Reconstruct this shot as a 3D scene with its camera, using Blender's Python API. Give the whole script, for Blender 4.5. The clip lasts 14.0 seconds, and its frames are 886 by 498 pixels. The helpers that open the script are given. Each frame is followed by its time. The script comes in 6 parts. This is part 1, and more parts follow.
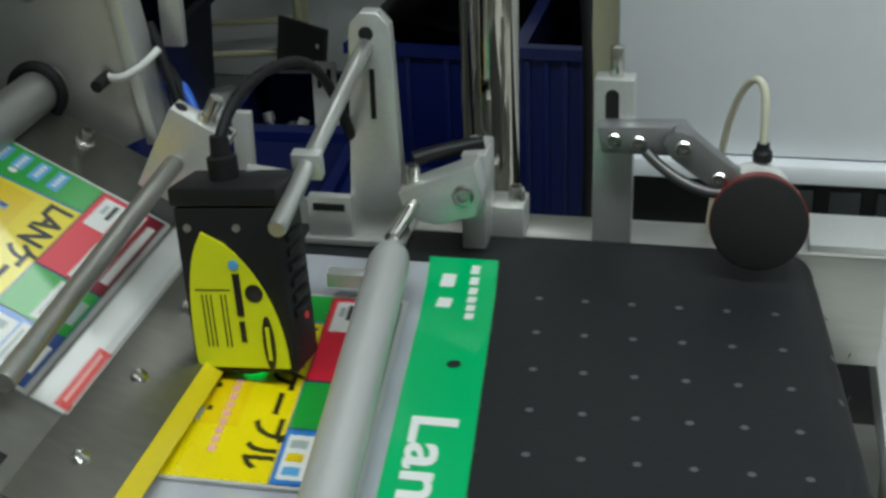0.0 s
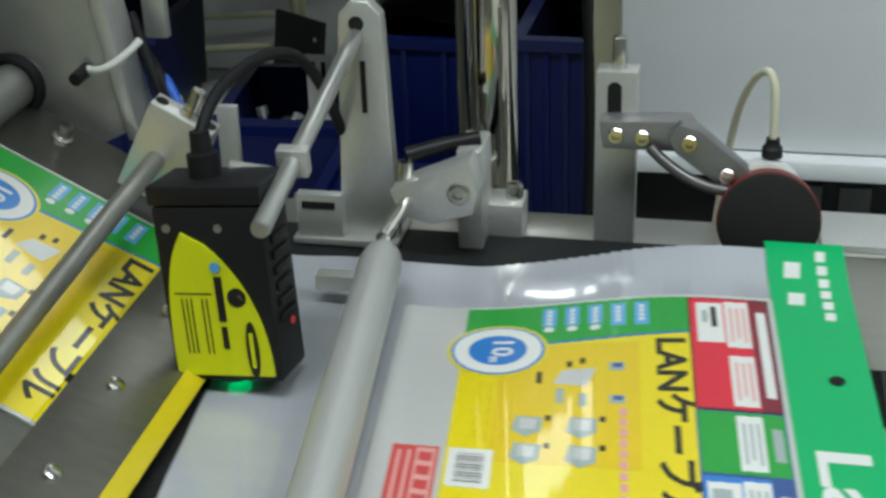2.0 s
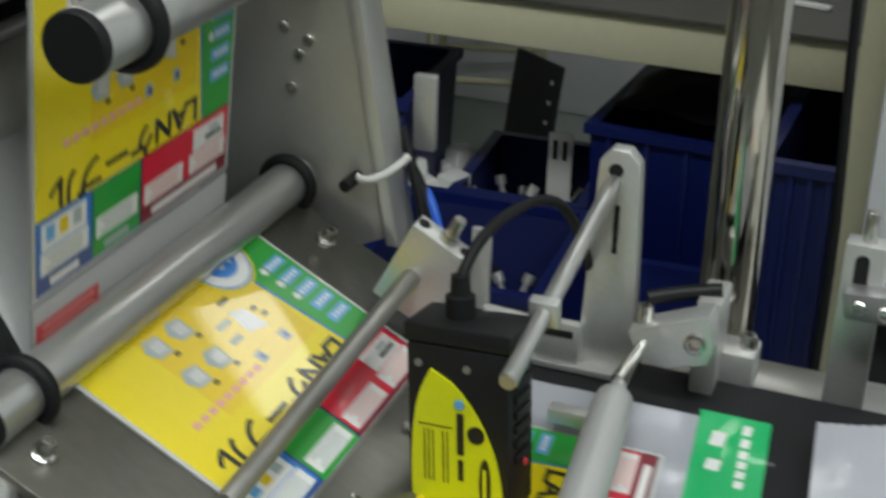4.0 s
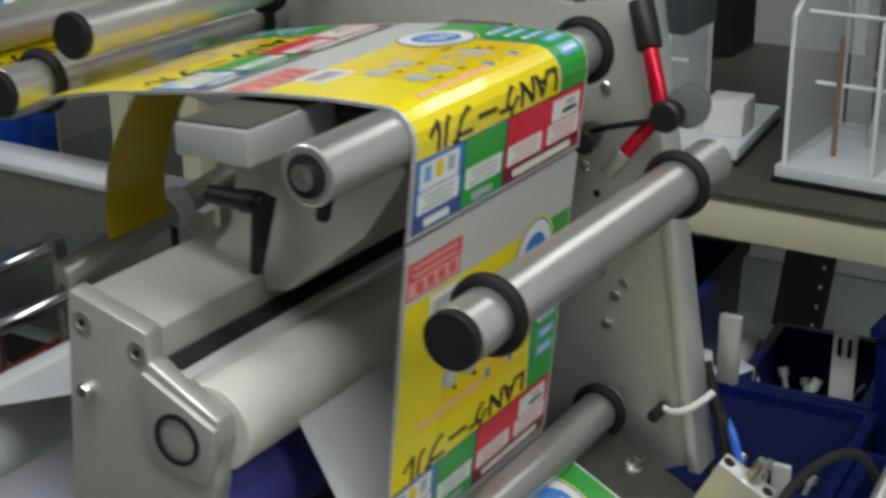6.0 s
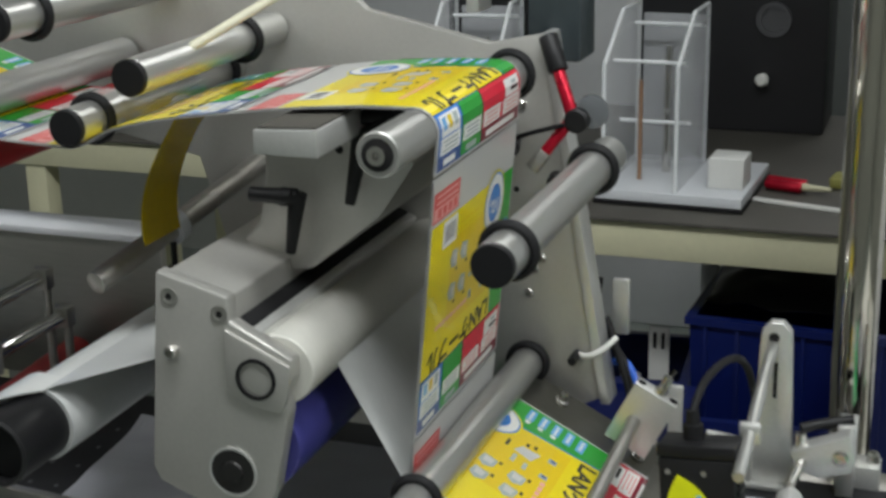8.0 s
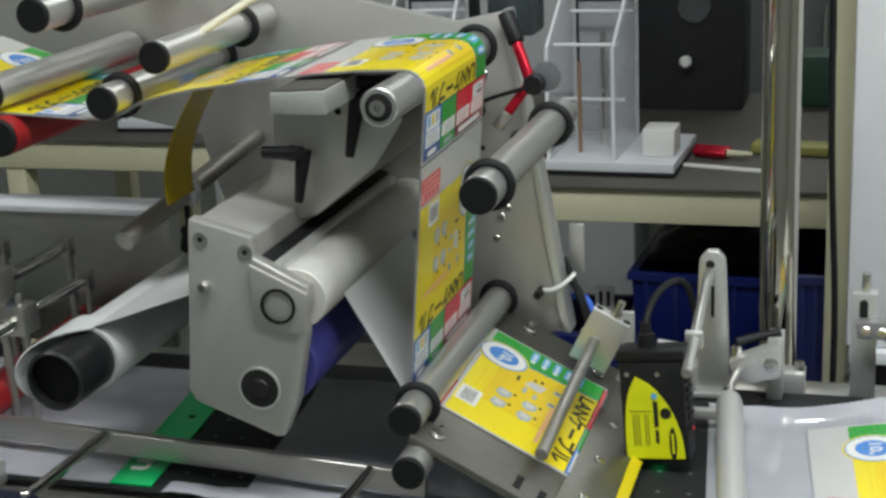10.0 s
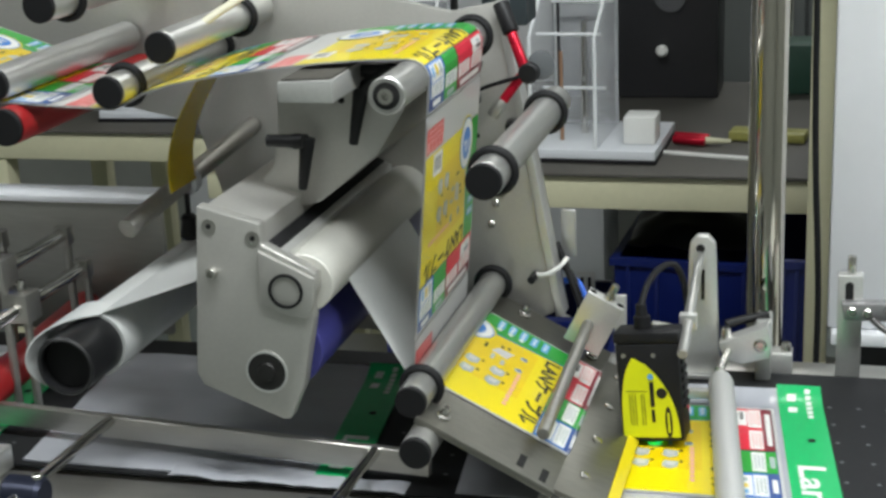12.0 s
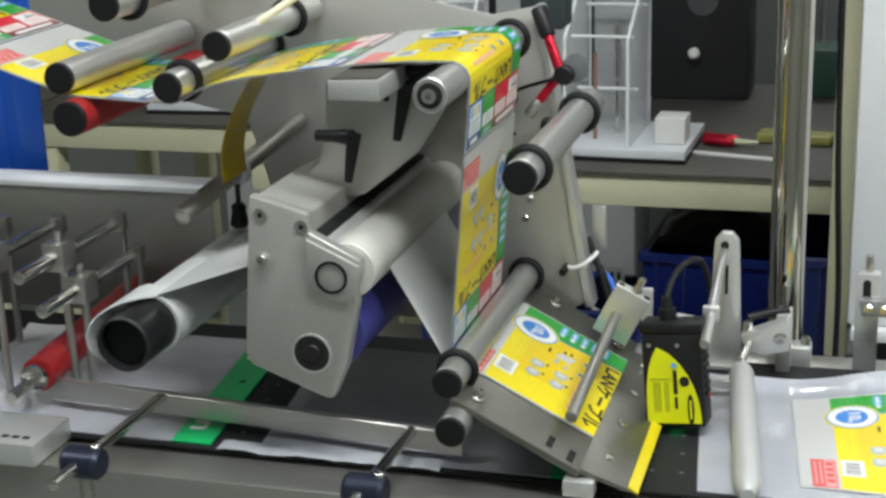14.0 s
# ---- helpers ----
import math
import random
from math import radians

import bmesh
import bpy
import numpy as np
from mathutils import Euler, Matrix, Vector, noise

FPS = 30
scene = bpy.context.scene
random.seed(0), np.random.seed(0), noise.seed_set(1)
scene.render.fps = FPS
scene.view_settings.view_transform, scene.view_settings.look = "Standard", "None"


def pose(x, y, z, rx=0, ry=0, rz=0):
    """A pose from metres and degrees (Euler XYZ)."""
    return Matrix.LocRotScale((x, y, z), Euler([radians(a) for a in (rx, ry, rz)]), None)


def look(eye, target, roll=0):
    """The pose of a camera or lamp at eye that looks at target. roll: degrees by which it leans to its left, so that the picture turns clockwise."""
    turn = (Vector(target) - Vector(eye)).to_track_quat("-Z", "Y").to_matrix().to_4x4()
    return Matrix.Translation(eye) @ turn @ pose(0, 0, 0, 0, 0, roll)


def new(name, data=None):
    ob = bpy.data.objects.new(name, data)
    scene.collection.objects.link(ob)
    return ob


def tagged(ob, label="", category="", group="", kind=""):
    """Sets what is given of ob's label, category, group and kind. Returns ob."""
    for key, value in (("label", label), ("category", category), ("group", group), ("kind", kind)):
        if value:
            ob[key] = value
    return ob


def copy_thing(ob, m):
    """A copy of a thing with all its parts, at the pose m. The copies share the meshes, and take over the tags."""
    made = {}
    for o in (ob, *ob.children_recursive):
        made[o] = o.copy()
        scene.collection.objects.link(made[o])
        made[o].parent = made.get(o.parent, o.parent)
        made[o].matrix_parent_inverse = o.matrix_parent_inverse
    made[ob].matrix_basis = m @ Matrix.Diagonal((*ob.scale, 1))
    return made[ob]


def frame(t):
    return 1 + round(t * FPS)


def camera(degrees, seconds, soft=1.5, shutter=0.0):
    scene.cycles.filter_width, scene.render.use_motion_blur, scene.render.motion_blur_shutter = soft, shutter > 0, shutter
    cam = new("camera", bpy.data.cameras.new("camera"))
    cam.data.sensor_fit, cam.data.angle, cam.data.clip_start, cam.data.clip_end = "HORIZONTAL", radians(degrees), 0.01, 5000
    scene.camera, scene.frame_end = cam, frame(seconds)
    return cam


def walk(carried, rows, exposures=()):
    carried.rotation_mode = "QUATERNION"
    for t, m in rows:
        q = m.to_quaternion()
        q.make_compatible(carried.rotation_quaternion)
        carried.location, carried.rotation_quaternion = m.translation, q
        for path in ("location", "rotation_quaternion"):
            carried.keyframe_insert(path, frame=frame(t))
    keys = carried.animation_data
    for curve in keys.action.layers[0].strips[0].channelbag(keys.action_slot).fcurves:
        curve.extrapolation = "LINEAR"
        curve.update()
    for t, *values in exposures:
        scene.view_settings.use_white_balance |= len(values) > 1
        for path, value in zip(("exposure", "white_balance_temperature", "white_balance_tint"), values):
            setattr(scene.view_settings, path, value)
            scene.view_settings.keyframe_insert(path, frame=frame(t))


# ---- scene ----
FOV = 33.05
cam = camera(FOV, 14.0, 2.9, 0.5)
PATH = [
    (0, (0.2887, -0.6889, 1.3597), (0.1000, 0.1919, 0.9255), -1.71),
    (0.5, (0.2884, -0.6843, 1.3555), (0.0994, 0.1976, 0.9234), -1.64),
    (1, (0.2910, -0.6810, 1.3542), (0.1032, 0.2010, 0.9221), -1.46),
    (1.5, (0.2925, -0.6820, 1.3563), (0.1091, 0.2000, 0.9223), -1.31),
    (2, (0.2844, -0.6482, 1.3439), (0.0951, 0.2309, 0.9064), -1.80),
    (4.5, (0.2604, -0.6629, 1.4590), (-0.4881, 0.9880, 0.6140), 0.9),
    (5, (0.2840, -0.6785, 1.4830), (-0.5814, 0.9394, 0.6860), -0.5),
    (5.5, (0.2749, -0.6833, 1.5110), (-0.6823, 0.9060, 0.7640), 0.0),
    (6, (0.2508, -0.7267, 1.5400), (-0.7264, 0.8651, 0.8250), -0.5),
    (6.5, (0.2076, -0.8096, 1.5650), (-0.6615, 0.8594, 0.8880), -0.5),
    (7, (0.1774, -0.8949, 1.5550), (-0.5888, 0.8466, 0.9380), -0.5),
    (7.5, (0.1671, -0.9846, 1.5510), (-0.5140, 0.7996, 0.9570), -0.5),
    (8, (0.2006, -1.0795, 1.5470), (-0.4491, 0.7179, 0.9570), -1.1),
    (8.5, (0.2421, -1.1766, 1.5400), (-0.3904, 0.6284, 0.9570), -1.7),
    (11, (0.1953, -1.3225, 1.5480), (-0.3191, 0.5235, 0.9740), -2.8),
    (11.5, (0.1880, -1.3363, 1.5490), (-0.3154, 0.5104, 0.9680), -2.7),
    (12, (0.1888, -1.3443, 1.5510), (-0.3157, 0.5004, 0.9650), -2.6),
    (12.5, (0.1915, -1.3554, 1.5510), (-0.3159, 0.4894, 0.9660), -2.4),
    (13, (0.1948, -1.3805, 1.5570), (-0.3217, 0.4605, 0.9700), -2.2),
    (13.5, (0.1981, -1.4066, 1.5670), (-0.3305, 0.4297, 0.9750), -2.0),
    (14, (0.2047, -1.4227, 1.5720), (-0.3400, 0.4090, 0.9810), -1.9),
]
EXPOSURES = [(0, -0.55, 6200, 2), (0.8, -0.40, 6200, 2), (2.2, -0.48, 6250, 3), (4.5, -0.33, 6500, 9), (5.3, -0.22, 6500, 10), (6.5, -0.27, 6500, 10), (8.5, -0.1, 6500, 10), (11, 0.05, 6450, 9), (12.5, 0.26, 6450, 9), (14, 0.24, 6450, 9)]
walk(cam, [(t, look(eye, target, roll)) for t, eye, target, roll in PATH], EXPOSURES)

# ---- light: ceiling panels added out of view in a closed workshop ----
world = bpy.data.worlds.new("world")
world.use_nodes = True
world.node_tree.nodes["Background"].inputs[0].default_value = (0.75, 0.8, 0.85, 1)
world.node_tree.nodes["Background"].inputs[1].default_value = 0.012
scene.world = world

ZB = 0.923           # top of the conveyor belt
ZT = 1.0             # top of the workbench
ROOM = (-3.6, 3.2, -3.0, 3.4, 0.0, 2.9)
# added unseen panels: x, y and watts set to balance the brightness
LIGHTS = [(0.15, -0.6, 29), (1.8, -0.8, 31), (-1.9, -1.1, 9), (0.3, 2.3, 8)]


# ---- helpers ----
def shape():
    return bmesh.new()


def add_box(bm, x0, x1, y0, y1, z0, z1, bevel=0.0, m=None):
    r = bmesh.ops.create_cube(bm, size=1.0)["verts"]
    mat = Matrix.Translation(((x0 + x1) / 2, (y0 + y1) / 2, (z0 + z1) / 2)) @ Matrix.Diagonal((x1 - x0, y1 - y0, z1 - z0, 1))
    bmesh.ops.transform(bm, matrix=mat, verts=r)
    if bevel:
        edges = list({e for v in r for e in v.link_edges})
        out = bmesh.ops.bevel(bm, geom=edges, offset=bevel, segments=2, affect="EDGES", profile=0.5)
        r = list({v for f in out["faces"] for v in f.verts} | {v for v in r if v.is_valid})
    if m is not None:
        bmesh.ops.transform(bm, matrix=m, verts=r)
    return r


def add_rod(bm, a, b, r, r2=None, seg=24, bevel=0.0):
    a, b = Vector(a), Vector(b)
    d = b - a
    v = bmesh.ops.create_cone(bm, cap_ends=True, segments=seg, radius1=r, radius2=r if r2 is None else r2, depth=d.length)["verts"]
    if bevel:
        edges = [e for e in {e for q in v for e in q.link_edges} if len(e.link_faces) == 2 and max(len(f.verts) for f in e.link_faces) > 4]
        out = bmesh.ops.bevel(bm, geom=edges, offset=bevel, segments=2, affect="EDGES", profile=0.5)
        v = list({q for f in out["faces"] for q in f.verts} | {q for q in v if q.is_valid})
    m = Matrix.Translation((a + b) / 2) @ d.to_track_quat("Z", "Y").to_matrix().to_4x4()
    bmesh.ops.transform(bm, matrix=m, verts=v)
    return v


def add_lathe(bm, a, b, profile, seg=32, closed=False):
    """Turns (along, radius) pairs round the line from a to b."""
    a, b = Vector(a), Vector(b)
    d = (b - a).normalized()
    q = d.to_track_quat("Z", "Y").to_matrix()
    rings = []
    for along, r in profile:
        ring = []
        for i in range(seg):
            w = 2 * math.pi * i / seg
            ring.append(bm.verts.new(a + d * along + q @ Vector((r * math.cos(w), r * math.sin(w), 0))))
        rings.append(ring)
    pairs = list(zip(rings, rings[1:])) + ([(rings[-1], rings[0])] if closed else [])
    for p, n in pairs:
        for i in range(seg):
            j = (i + 1) % seg
            bm.faces.new((p[i], p[j], n[j], n[i]))
    if not closed:
        bm.faces.new(list(reversed(rings[0])))
        bm.faces.new(rings[-1])


def add_prism(bm, poly, y0, y1, bevel=0.0):
    """A plate whose outline is given in x, z, from y0 to y1."""
    f = [bm.verts.new((x, y0, z)) for x, z in poly]
    g = [bm.verts.new((x, y1, z)) for x, z in poly]
    n = len(poly)
    faces = [bm.faces.new(f), bm.faces.new(list(reversed(g)))]
    for i in range(n):
        faces.append(bm.faces.new((f[i], g[i], g[(i + 1) % n], f[(i + 1) % n])))
    bmesh.ops.recalc_face_normals(bm, faces=faces)
    if bevel:
        bmesh.ops.bevel(bm, geom=list({e for q in faces for e in q.edges}), offset=bevel, segments=2, affect="EDGES", profile=0.5)


def add_plate(bm, poly, z0, z1, m=None, bevel=0.0):
    """A plate whose outline is given in x, y, from z0 to z1."""
    f = [bm.verts.new((x, y, z0)) for x, y in poly]
    g = [bm.verts.new((x, y, z1)) for x, y in poly]
    n = len(poly)
    faces = [bm.faces.new(f), bm.faces.new(g)]
    for i in range(n):
        faces.append(bm.faces.new((f[i], g[i], g[(i + 1) % n], f[(i + 1) % n])))
    bmesh.ops.recalc_face_normals(bm, faces=faces)
    vs = f + g
    if bevel:
        out = bmesh.ops.bevel(bm, geom=list({e for q in faces for e in q.edges}), offset=bevel, segments=2, affect="EDGES", profile=0.5)
        vs = list({v for q in out["faces"] for v in q.verts} | {v for v in vs if v.is_valid})
    if m is not None:
        bmesh.ops.transform(bm, matrix=m, verts=vs)


def finish(bm, name, mat, smooth=38):
    bmesh.ops.recalc_face_normals(bm, faces=bm.faces)
    me = bpy.data.meshes.new(name)
    bm.to_mesh(me)
    bm.free()
    for one in (mat if isinstance(mat, (list, tuple)) else [mat]):
        me.materials.append(one)
    if smooth:
        me.shade_smooth()
        me.set_sharp_from_angle(angle=radians(smooth))
    return me


def part(name, bm, mat, parent, label="", smooth=38):
    ob = new(name, finish(bm, name, mat, smooth))
    ob.parent = parent
    if label:
        tagged(ob, label)
    return ob


def thing(name, label, category, group="", m=None):
    ob = new(name)
    ob.empty_display_size = 0.02
    if m is not None:
        ob.matrix_world = m
    return tagged(ob, label, category, group)


def single(name, bm, mat, label, category, group="", kind="", smooth=38):
    return tagged(new(name, finish(bm, name, mat, smooth)), label, category, group, kind)


def cable(name, pts, r, mat, parent=None, label="", category=""):
    cu = bpy.data.curves.new(name, "CURVE")
    cu.dimensions, cu.bevel_depth, cu.bevel_resolution, cu.resolution_u = "3D", r, 3, 10
    sp = cu.splines.new("NURBS")
    sp.points.add(len(pts) - 1)
    for p, co in zip(sp.points, pts):
        p.co = (*co, 1)
    sp.use_endpoint_u, sp.order_u = True, 4
    cu.use_fill_caps = True
    tmp = new("tmp", cu)
    me = bpy.data.meshes.new_from_object(tmp.evaluated_get(bpy.context.evaluated_depsgraph_get()))
    bpy.data.objects.remove(tmp)
    me.name = name
    me.materials.clear()
    me.materials.append(mat)
    me.shade_smooth()
    ob = new(name, me)
    if parent:
        ob.parent = parent
    return tagged(ob, label, category)


# ---- materials ----
def material(name, color, rough=0.5, metal=0.0, grain=0.06, scale=60.0, bump=0.0, stretch=(1, 1, 1), wear=0.08, coat=0.0, trans=0.0, spec=0.5, alpha=1.0, random_obj=0.0):
    mat = bpy.data.materials.new(name)
    mat.use_nodes = True
    nt = mat.node_tree
    b = nt.nodes["Principled BSDF"]
    tc = nt.nodes.new("ShaderNodeTexCoord")
    mp = nt.nodes.new("ShaderNodeMapping")
    mp.inputs["Scale"].default_value = stretch
    nt.links.new(tc.outputs["Object"], mp.inputs["Vector"])
    fine, wide = nt.nodes.new("ShaderNodeTexNoise"), nt.nodes.new("ShaderNodeTexNoise")
    fine.inputs["Scale"].default_value, fine.inputs["Detail"].default_value = scale * 6, 4
    wide.inputs["Scale"].default_value, wide.inputs["Detail"].default_value = scale * 0.25, 5
    for n in (fine, wide):
        nt.links.new(mp.outputs["Vector"], n.inputs["Vector"])
    mix = nt.nodes.new("ShaderNodeMath")
    mix.operation = "ADD"
    s1, s2 = nt.nodes.new("ShaderNodeMath"), nt.nodes.new("ShaderNodeMath")
    for s, n, k in ((s1, fine, grain), (s2, wide, wear)):
        s.operation = "MULTIPLY_ADD"
        s.inputs[1].default_value, s.inputs[2].default_value = 2 * k, 0.5 - k
        nt.links.new(n.outputs["Fac"], s.inputs[0])
        nt.links.new(s.outputs[0], mix.inputs[0 if s is s1 else 1])
    hsv = nt.nodes.new("ShaderNodeHueSaturation")
    hsv.inputs["Color"].default_value = (*color, 1)
    nt.links.new(mix.outputs[0], hsv.inputs["Value"])
    if random_obj:
        info = nt.nodes.new("ShaderNodeObjectInfo")
        r = nt.nodes.new("ShaderNodeMath")
        r.operation = "MULTIPLY_ADD"
        r.inputs[1].default_value, r.inputs[2].default_value = random_obj, 1 - random_obj / 2
        nt.links.new(info.outputs["Random"], r.inputs[0])
        nt.links.new(r.outputs[0], hsv.inputs["Saturation"])
    nt.links.new(hsv.outputs["Color"], b.inputs["Base Color"])
    rr = nt.nodes.new("ShaderNodeMath")
    rr.operation = "MULTIPLY_ADD"
    rr.inputs[1].default_value, rr.inputs[2].default_value = 0.25 * rough, rough * 0.87
    nt.links.new(wide.outputs["Fac"], rr.inputs[0])
    nt.links.new(rr.outputs[0], b.inputs["Roughness"])
    b.inputs["Metallic"].default_value = metal
    b.inputs["Coat Weight"].default_value = coat
    b.inputs["Transmission Weight"].default_value = trans
    b.inputs["Specular IOR Level"].default_value = spec
    b.inputs["Alpha"].default_value = alpha
    if bump:
        bp = nt.nodes.new("ShaderNodeBump")
        bp.inputs["Strength"].default_value, bp.inputs["Distance"].default_value = bump, 0.001
        nt.links.new(fine.outputs["Fac"], bp.inputs["Height"])
        nt.links.new(bp.outputs["Normal"], b.inputs["Normal"])
    return mat


def glow(name, color, strength):
    mat = bpy.data.materials.new(name)
    mat.use_nodes = True
    b = mat.node_tree.nodes["Principled BSDF"]
    b.inputs["Base Color"].default_value = (*color, 1)
    b.inputs["Emission Color"].default_value = (*color, 1)
    b.inputs["Emission Strength"].default_value = strength
    return mat


ALU = material("brushed_aluminium", (0.56, 0.56, 0.55), 0.42, 0.85, 0.10, 30, 0.12, (1, 0.12, 1))
ALU_PLATE = material("anodised_plate", (0.52, 0.51, 0.48), 0.5, 0.7, 0.06, 40, 0.05)
ALU_LIGHT = material("milled_aluminium", (0.68, 0.68, 0.66), 0.4, 0.7, 0.08, 50, 0.08)
ROLLER = material("roller_aluminium", (0.53, 0.53, 0.51), 0.32, 0.8, 0.07, 40, 0.05, (1, 0.1, 1))
STEEL = material("stainless_steel", (0.48, 0.47, 0.44), 0.36, 0.9, 0.12, 30, 0.1, (0.1, 1, 1), 0.12)
# steel darkened in its colour to hold down the ceiling reflection
PEEL_STEEL = material("dimmed_peel_steel", (0.21, 0.205, 0.18), 0.4, 0.9, 0.14, 30, 0.12, (0.15, 1, 1), 0.18)
DARK_LINK = material("oxidised_steel", (0.16, 0.155, 0.155), 0.4, 0.8, 0.12, 40, 0.1)
DARK_STEEL = material("dull_steel", (0.42, 0.41, 0.38), 0.42, 0.85, 0.12, 30, 0.1, (0.15, 1, 1), 0.15)
# chrome with a darkened colour, standing in for dark surroundings mirrored in the pole
POLE = material("dimmed_pole_chrome", (0.50, 0.475, 0.42), 0.09, 1.0, 0.05, 30, wear=0.12)
CHROME = material("chrome", (0.72, 0.71, 0.68), 0.12, 1.0, 0.04, 30)
BOLT = material("bolt_steel", (0.6, 0.59, 0.56), 0.25, 1.0, 0.08, 80)
RUBBER = material("black_rubber", (0.009, 0.009, 0.010), 0.6, 0, 0.2, 80, 0.1, spec=0.25)
PLASTIC = material("black_plastic", (0.010, 0.010, 0.011), 0.45, 0, 0.15, 80, 0.1, spec=0.3)
CORE = material("core_rubber", (0.01, 0.01, 0.011), 0.38, 0, 0.2, 60, 0.1, (1, 0.1, 1), wear=0.2)
BELT = material("belt_rubber", (0.014, 0.0145, 0.016), 0.6, 0, 0.18, 70, 0.2, wear=0.15, spec=0.25)
# near-black for flat discs and bars that paint the shade inside holes and slots
DEEP = material("hole_black", (0.004, 0.004, 0.004), 0.8)
WHITE_ROLL = material("ivory_rubber_roller", (0.62, 0.61, 0.56), 0.45, 0.1, 0.05, 30, 0.05, wear=0.1)
LINER = material("silver_liner", (0.62, 0.63, 0.62), 0.36, 0.25, 0.05, 25, 0.05)
BLUE_ROLL = material("blue_rubber_roller", (0.05, 0.05, 0.23), 0.42, 0, 0.08, 40, 0.05)
RED_ROLL = material("red_sleeve", (0.31, 0.013, 0.015), 0.42, 0, 0.1, 40, 0.05)
RED_ANOD = material("red_anodised", (0.5, 0.008, 0.03), 0.28, 0.55, 0.05, 60)
STRAP = material("amber_film", (0.6, 0.43, 0.0), 0.25, 0, 0.08, 30, coat=0.5, trans=0.2)
CREAM = material("cream_cord", (0.6, 0.58, 0.45), 0.5, 0, 0.05, 40)
WHITE_PL = material("white_plastic", (0.75, 0.75, 0.72), 0.38, 0, 0.03, 40)
CRATE = material("blue_crate_plastic", (0.012, 0.019, 0.105), 0.4, 0, 0.12, 40, 0.08, wear=0.15, random_obj=0.2)
BLUE_SHEET = material("bright_blue_plastic", (0.02, 0.12, 0.62), 0.35, 0, 0.1, 20, 0.1)
BENCH = material("cream_enamel_steel", (0.56, 0.54, 0.37), 0.45, 0, 0.06, 20, 0.05, wear=0.12)
MAT_TOP = material("dark_bench_mat", (0.075, 0.07, 0.06), 0.55, 0, 0.15, 25, 0.1, wear=0.3)
PANEL = material("white_panel", (0.8, 0.81, 0.84), 0.5, 0, 0.03, 6, 0.03, wear=0.05)
WALLM = material("grey_green_wall", (0.36, 0.37, 0.34), 0.7, 0, 0.06, 4, 0.05, wear=0.12)
FLOORM = material("painted_concrete", (0.28, 0.31, 0.29), 0.5, 0, 0.1, 8, 0.08, wear=0.2)
CEILM = material("ceiling_paint", (0.7, 0.7, 0.68), 0.8, 0, 0.03, 4)
ACRYL = material("clear_acrylic", (0.85, 0.87, 0.9), 0.12, 0, 0.03, 30, alpha=0.28)
ACRYL_EDGE = material("polished_acrylic_edge", (0.85, 0.87, 0.88), 0.2, 0, 0.03, 30)
FROST = material("frosted_acrylic", (0.66, 0.68, 0.71), 0.35, 0, 0.04, 30)
STOOL = material("stool_vinyl", (0.05, 0.045, 0.04), 0.45, 0, 0.12, 40)
DARKCAB = material("black_cabinet_steel", (0.02, 0.02, 0.022), 0.4, 0, 0.12, 20, 0.05)
WOOD = material("brown_board", (0.3, 0.17, 0.1), 0.55, 0, 0.15, 12, 0.1, (1, 8, 1))
FILM = material("clear_bag_film", (0.45, 0.46, 0.505), 0.15, 0.1, 0.05, 18, 0.2, wear=0.14, coat=0.8, spec=0.7)
HEADER = material("green_print", (0.0, 0.42, 0.12), 0.3, 0, 0.02, 20, coat=0.3)
INK = {
    "film": FILM,
    "silver": material("label_silver", (0.58, 0.58, 0.57), 0.32, 0.2, 0.03, 20, coat=0.4),
    "yellow": material("label_yellow", (0.80, 0.65, 0.0), 0.3, 0, 0.03, 25, coat=0.4),
    "amber": material("label_amber", (0.77, 0.55, 0.0), 0.3, 0, 0.03, 25, coat=0.4),
    "green": material("label_green", (0.02, 0.33, 0.035), 0.3, 0, 0.03, 25, coat=0.4),
    "blue": material("label_blue", (0.03, 0.2, 0.6), 0.3, 0, 0.03, 25, coat=0.4),
    "navy": material("label_navy", (0.03, 0.08, 0.28), 0.3, 0, 0.03, 25, coat=0.4),
    "red": material("label_red", (0.68, 0.012, 0.04), 0.3, 0, 0.03, 25, coat=0.4),
    "maroon": material("label_maroon", (0.2, 0.005, 0.02), 0.3, 0, 0.03, 25, coat=0.4),
    "pink": material("label_pink", (0.75, 0.35, 0.33), 0.35, 0, 0.03, 25, coat=0.2),
    "brick": material("label_brick", (0.6, 0.07, 0.07), 0.35, 0, 0.03, 25, coat=0.2),
    "white": material("label_white", (0.76, 0.76, 0.74), 0.35, 0, 0.03, 25, coat=0.2),
    "grey": material("label_grey", (0.36, 0.42, 0.42), 0.35, 0, 0.03, 25, coat=0.2),
    "black": material("label_black", (0.012, 0.011, 0.01), 0.35, 0, 0.03, 25, coat=0.2),
    "cyan": material("label_cyan", (0.12, 0.38, 0.7), 0.3, 0, 0.03, 25, coat=0.3),
}
INKS = list(INK)
YELLOW_TAG = material("sensor_yellow", (0.66, 0.7, 0.005), 0.4, 0, 0.03, 30)
GREEN_LED = glow("green_led", (0.02, 0.9, 0.25), 1.6)
RED_LED = glow("red_led", (0.5, 0.03, 0.04), 0.25)
TUBE_GLOW = glow("light_diffuser", (1.0, 0.98, 0.94), 6.0)


